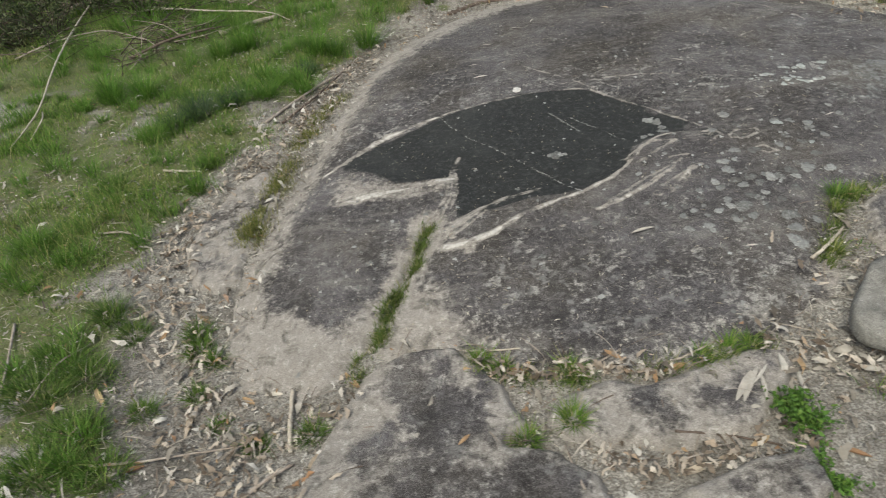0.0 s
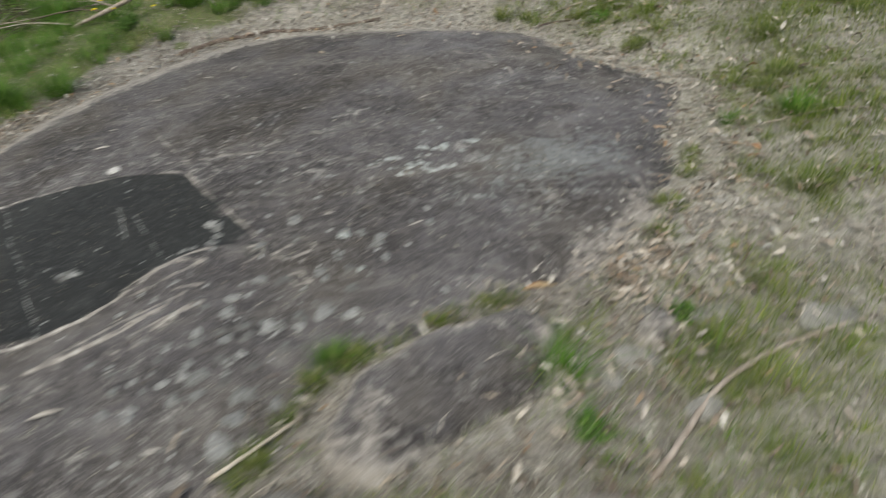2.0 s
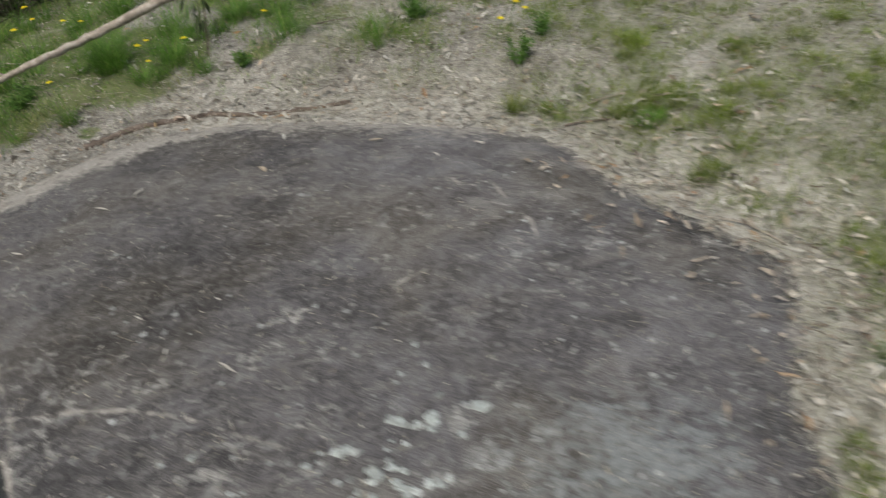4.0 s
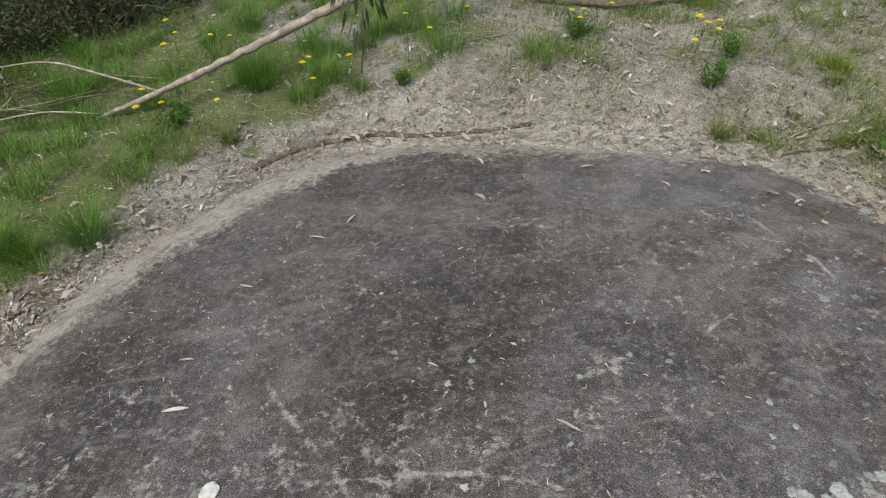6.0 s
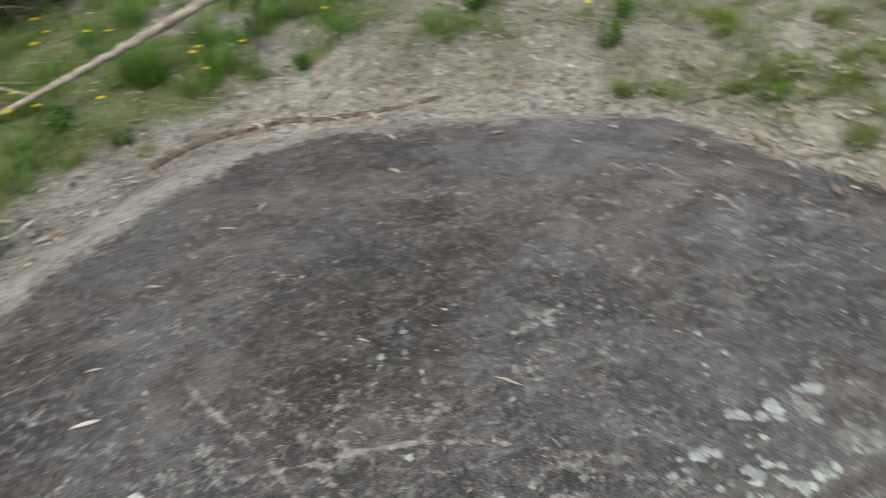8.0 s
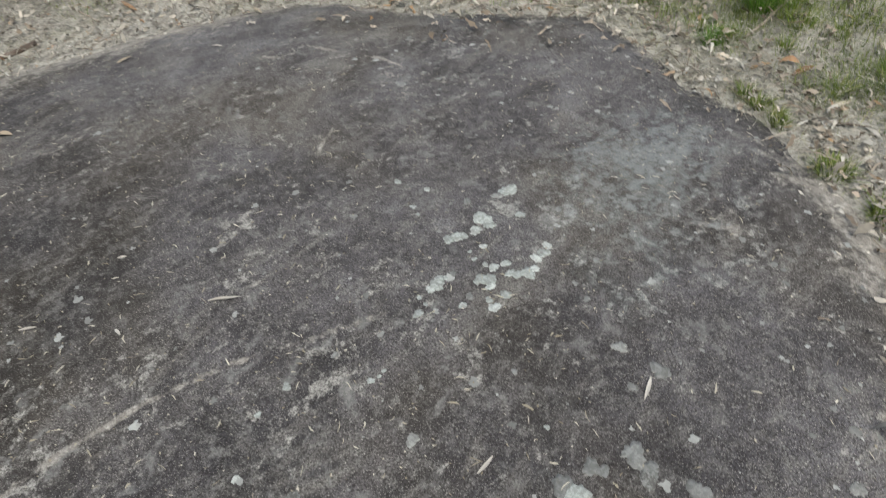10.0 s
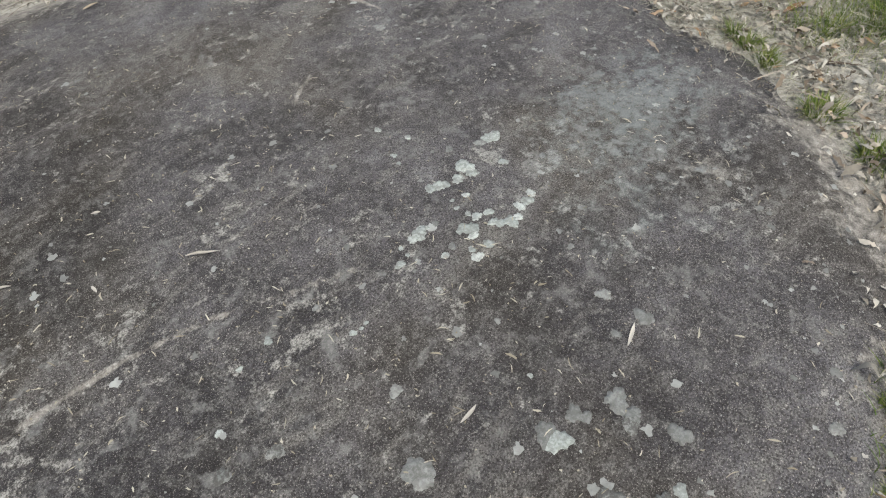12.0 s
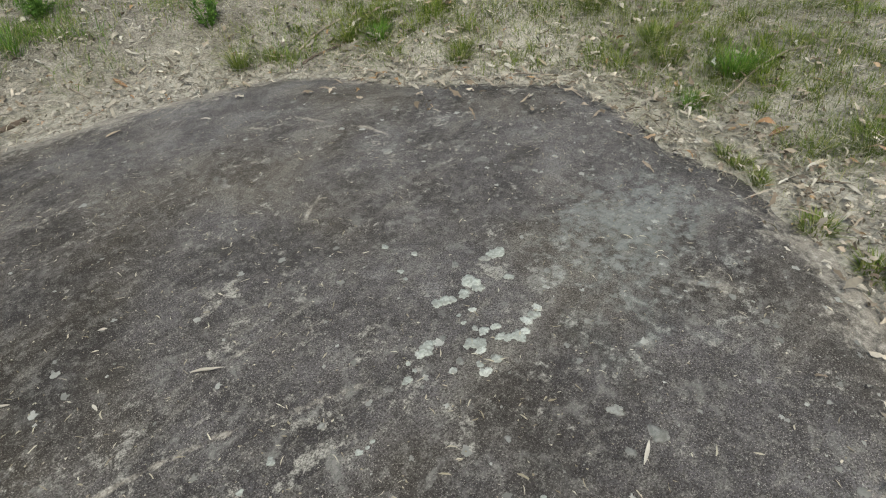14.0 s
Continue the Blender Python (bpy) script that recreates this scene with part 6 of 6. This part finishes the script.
for x, y, h, r in TUFTS_WEST + TUFTS_FRONT[16:] + TUFTS_MORE[:4]:
    if h < 0.085 or y < 2.0:
        tuft(x, y, h * 0.85, r * 1.3, OLIVE, "short olive-green grass tuft in the lawn")
    else:
        tuft(x, y, h * 1.2, r * 1.3, LUSH, "lush green tuft of long grass")
for x, y, h, r in TUFTS_EAST + TUFTS_MORE[4:]:
    tuft(x, y, h * 0.72, r * 1.15, LUSH if r == 0.07 or r == 0.045 else FINEGRASS, "green grass tuft on dry sandy soil")
for x, y, h, r in TUFTS_FRONT[:16]:
    tuft(x, y, h, r, GRASS, "short grass tuft at the edge of the rock")


FEATHERY = plain_material("blue_green_weed", [(0.0, (0.030, 0.060, 0.026)), (0.6, (0.062, 0.110, 0.048)), (1.0, (0.12, 0.17, 0.08))], 8, 0.65, 0.25)
for x, y, h, r in ((-1.59, 3.78, 0.13, 0.14), (-1.40, 3.90, 0.11, 0.11), (-1.72, 3.66, 0.10, 0.10), (-0.98, 4.32, 0.09, 0.08)):
    tuft(x, y, h, r, FEATHERY, "dull blue-green feathery weed in the lawn")
for x, y, h, r in ((-0.87, 1.66, 0.05, 0.045), (-0.89, 1.50, 0.045, 0.05), (-0.60, 1.25, 0.04, 0.05), (-0.42, 1.28, 0.045, 0.06), (-1.05, 1.42, 0.045, 0.06), (-0.76, 1.36, 0.035, 0.04)):
    tuft(x, y, h, r, OLIVE, "thin olive grass growing through leaf litter")


def line_grass(name, pts, n, wide, height, material, label):
    p = np.array(pts)
    t = RNG.uniform(0, len(p) - 1.001, n)
    k, u = t.astype(int), t % 1
    keep = fbm(t * 2, t * 0, 2.5, 23) > 0.38
    x = (p[k, 0] * (1 - u) + p[k + 1, 0] * u + RNG.normal(0, wide, n))[keep]
    y = (p[k, 1] * (1 - u) + p[k + 1, 1] * u + RNG.normal(0, wide, n))[keep]
    x += 0.06 * (fbm(y, x * 0, 9, 27, 2) - 0.5)
    m = len(x)
    stuff(name, blades(x, y, top(x, y) - 0.002, height * RNG.uniform(0.5, 1.3, m), RNG.uniform(0.002, 0.0035, m), RNG.uniform(0.1, 1.0, m)), material, label, "grass")


MOSSY = plain_material("olive_moss_grass", [(0.0, (0.085, 0.11, 0.022)), (0.5, (0.18, 0.205, 0.05)), (1.0, (0.34, 0.31, 0.12))], 6, 0.7, 0.3)
CREVICEGRASS = plain_material("crevice_grass", [(0.0, (0.055, 0.095, 0.018)), (0.5, (0.12, 0.185, 0.035)), (0.85, (0.21, 0.24, 0.07)), (1.0, (0.36, 0.33, 0.15))], 6, 0.65, 0.3)
line_grass("crevice_grass", CREVICE, 4200, 0.016, 0.034, CREVICEGRASS, "green grass growing along a crevice in the rock")
line_grass("ledge_grass", [(-0.66, 3.84), (-0.76, 3.58), (-0.79, 3.42), (-0.85, 3.28), (-0.86, 2.95), (-0.86, 2.73), (-0.90, 2.46), (-0.91, 2.36)], 6500, 0.036, 0.036, MOSSY, "olive moss and short grass along the rock ledge")
line_grass("rim_grass", [(0.10, 1.46), (0.35, 1.37), (0.60, 1.375), (0.85, 1.39), (1.05, 1.44)], 2000, 0.022, 0.032, CREVICEGRASS, "short olive grass in the joint between rocks")
line_grass("joint_grass", [(1.36, 1.75), (1.42, 1.90), (1.52, 2.08), (1.66, 2.16), (1.90, 2.29), (2.10, 2.36)], 1900, 0.020, 0.036, CREVICEGRASS, "yellow-green grass in the joint between slabs")
line_grass("slab_grass", [(1.85, 1.66), (1.90, 1.54), (2.02, 1.45), (2.12, 1.38), (2.20, 1.30)], 1600, 0.035, 0.035, MOSSY, "olive grass between two slabs")


# ---- weeds and flowers ----
def weed(x, y, height, radius):
    base = new("weed_plant")
    base.location = on_top(x, y, 0.0)
    n = int(12 + 130 * radius)
    bm = bmesh.new()
    tips = []
    for k in range(n):
        a, r = RNG.uniform(0, 2 * np.pi), radius * RNG.uniform(0.1, 1.15)
        tip = (r * math.cos(a), r * math.sin(a), height * RNG.uniform(0.45, 1.0))
        tips.append(tip)
        part_bm = tube([(tip[0] * 0.2, tip[1] * 0.2, -0.01), (tip[0] * 0.6, tip[1] * 0.6, tip[2] * 0.6), tip], 0.0018, 0.001, 5, 0.05, 2)
        tmp = bpy.data.meshes.new("tmp")
        part_bm.to_mesh(tmp)
        part_bm.free()
        bm.from_mesh(tmp)
        bpy.data.meshes.remove(tmp)
    part("stem_clump", bm, HERB, base)
    m = n * 14
    i = RNG.integers(0, n, m)
    t = RNG.uniform(0.25, 1.0, m)
    c = np.array(tips)[i] * np.stack([0.2 + 0.8 * t, 0.2 + 0.8 * t, t], 1)
    v, f = flat_leaves(c[:, 0] + RNG.normal(0, 0.012, m), c[:, 1] + RNG.normal(0, 0.012, m), c[:, 2] - 0.004, RNG.uniform(0.009, 0.022, m), RNG.uniform(0.005, 0.010, m), 4, 0.6, 0.1)
    ob = new("foliage", mesh_from("foliage", v, f, HERB))
    ob.parent = base
    return tagged(base, "low leafy green weed growing in the litter", "weed", "weeds")


for row in HERBS:
    weed(*row)


def flower(height, lean):
    """A yellow daisy on a bare stem: built once at the origin."""
    base = new("yellow_flower")
    tip = Vector((lean * height, 0.3 * lean * height, height))
    part("stem", tube([(0, 0, -0.01), (tip.x * 0.25, tip.y * 0.3, height * 0.5), tuple(tip)], 0.0014, 0.0010, 6, 0.05, 3), HERB, base)
    bm = bmesh.new()
    for k in range(30):
        a = k * 2 * math.pi / 15 + (0.2 if k > 14 else 0)
        r = 0.020 if k < 15 else 0.014
        rise = 0.002 if k < 15 else 0.006
        d, s = Vector((math.cos(a), math.sin(a), 0)), Vector((-math.sin(a), math.cos(a), 0)) * 0.0030
        q = [tip + d * 0.002 - s * 0.4, tip + d * 0.002 + s * 0.4, tip + d * r * 0.7 + s + Vector((0, 0, rise)), tip + d * r + Vector((0, 0, rise * 0.8)), tip + d * r * 0.7 - s + Vector((0, 0, rise))]
        bm.faces.new([bm.verts.new(p) for p in q])
    part("corolla", bm, YELLOW, base, "ring of bright yellow petals")
    bm = bmesh.new()
    bmesh.ops.create_uvsphere(bm, u_segments=10, v_segments=6, radius=0.005, matrix=Matrix.Translation(tip + Vector((0, 0, 0.002))) @ Matrix.Diagonal((1, 1, 0.6, 1)))
    part("flower_centre", bm, YELLOW, base)
    return tagged(base, "bright yellow daisy on a thin green stem", "flower", "yellow flowers")


protos = {}
for rows, h in ((FLOWERS_WEST, 0.25), (FLOWERS_NORTH, 0.185)):
    for k, (x, y) in enumerate(rows):
        key = (h, k % 3)
        m = pose(x, y, float(soil_top(x, y)), RNG.uniform(-6, 6), RNG.uniform(-6, 6), RNG.uniform(0, 360)) @ Matrix.Scale(RNG.uniform(0.9, 1.1), 4)
        if key not in protos:
            protos[key] = flower(h, (0.06, -0.1, 0.15)[k % 3])
            protos[key].matrix_basis = m
        else:
            copy_thing(protos[key], m.normalized())


# ---- undergrowth ----
def shrub(seed, height, wide):
    rng = np.random.default_rng(seed)
    base = new("undergrowth_shrub")
    bm = bmesh.new()
    ends = []
    for k in range(44):
        a, r = rng.uniform(0, 2 * np.pi), wide * rng.uniform(0.2, 1.0)
        tip = np.array([r * math.cos(a), r * math.sin(a), height * rng.uniform(0.15, 1.0)])
        mid = tip * [0.55, 0.55, 0.75] + rng.normal(0, 0.05, 3)
        piece = tube([(tip[0] * 0.1, tip[1] * 0.1, -0.05), tuple(mid), tuple(tip)], rng.uniform(0.003, 0.007), 0.0015, 5, 0.1, 3)
        tmp = bpy.data.meshes.new("tmp")
        piece.to_mesh(tmp)
        piece.free()
        bm.from_mesh(tmp)
        bpy.data.meshes.remove(tmp)
        ends.append((mid, tip))
    part("twig_tangle", bm, DARKTWIG, base, "tangle of brown dead twigs")
    m = 620
    i, t = rng.integers(0, len(ends), m), rng.uniform(0.0, 1.05, m)[:, None]
    c = np.array([e[0] for e in ends])[i] * (1 - t) + np.array([e[1] for e in ends])[i] * t + rng.normal(0, 0.035, (m, 3))
    c[:, 2] = np.maximum(c[:, 2], 0.01)
    v, f = flat_leaves(c[:, 0], c[:, 1], c[:, 2], rng.uniform(0.02, 0.06, m), rng.uniform(0.006, 0.014, m), 4, 0.6, 0.1)
    ob = new("foliage", mesh_from("foliage", v, f, SHADEGREEN))
    ob.parent = base
    return tagged(base, "dark tangled shrub with small dull leaves", "shrub", "undergrowth")


shrubs = []
for k, (x, y) in enumerate(SHRUBS):
    m = pose(x - 0.05, y + 0.12, float(soil_top(x - 0.05, y + 0.12)), 0, 0, 67 * k)
    if k < 3:
        shrubs.append(shrub(100 + k, 0.24 + 0.07 * k, 0.46))
        shrubs[-1].matrix_basis = m
    else:
        copy_thing(shrubs[k % 3], m)


def brush_pile(x, y, wide, n):
    """A heap of dead twigs."""
    base = new("brush_pile")
    base.location = on_top(x, y, 0.0)
    for k in range(n):
        a, L = RNG.uniform(0, np.pi), wide * RNG.uniform(0.4, 1.0)
        cx, cy = RNG.normal(0, wide * 0.22, 2)
        h0, h1 = RNG.uniform(0.005, 0.05), RNG.uniform(0.005, 0.11)
        d = np.array([math.cos(a), math.sin(a)]) * L * 0.5
        side = np.array([-d[1], d[0]]) * RNG.uniform(-0.5, 0.5)
        pts = [(cx - d[0], cy - d[1], h0), (cx + side[0], cy + side[1], 0.5 * (h0 + h1) + 0.02), (cx + d[0], cy + d[1], h1)]
        part("twig", tube(pts, RNG.uniform(0.002, 0.006), 0.0015, 6, 0.1, 3), (DARKTWIG, DARKWOOD, DARKTWIG, DARKTWIG, WOOD)[k % 5], base)
    return tagged(base, "tangled heap of dead brown twigs in the grass", "brushwood", "brush piles")


for x, y, wide, n in BRUSH:
    brush_pile(x, y, wide, n)


def seedling(x, y):
    base = new("gum_seedling")
    base.location = on_top(x, y, 0.0)
    part("stem", tube([(0, 0, -0.02), (0.03, 0.02, 0.2), (0.02, 0.06, 0.42), (-0.06, 0.08, 0.55)], 0.006, 0.002, 7), DARKWOOD, base)
    bm = bmesh.new()
    for k in range(34):
        t = RNG.uniform(0.3, 1.0)
        a = RNG.uniform(0, 2 * np.pi)
        c = Vector((0.02 + 0.16 * math.cos(a) * t, 0.05 + 0.12 * math.sin(a) * t, 0.52 * t))
        d = Vector((0.35 * math.cos(a), 0.35 * math.sin(a), -0.9)).normalized()
        s = Vector((-math.sin(a + 0.6), math.cos(a + 0.6), 0.1))
        L, W = RNG.uniform(0.07, 0.12), RNG.uniform(0.008, 0.013)
        row = [(c + d * L * u - s * W * w, c + d * L * u + s * W * w) for u, w in ((0, 0.15), (0.25, 0.9), (0.5, 1.0), (0.8, 0.55), (1.0, 0.05))]
        vs = [[bm.verts.new(p) for p in r] for r in row]
        for p, q in zip(vs, vs[1:]):
            bm.faces.new((p[0], p[1], q[1], q[0]))
    part("foliage", bm, SHADEGREEN, base, "drooping dark green gum leaves")
    return tagged(base, "gum seedling with drooping dark green leaves", "seedling")


seedling(*SEEDLING)
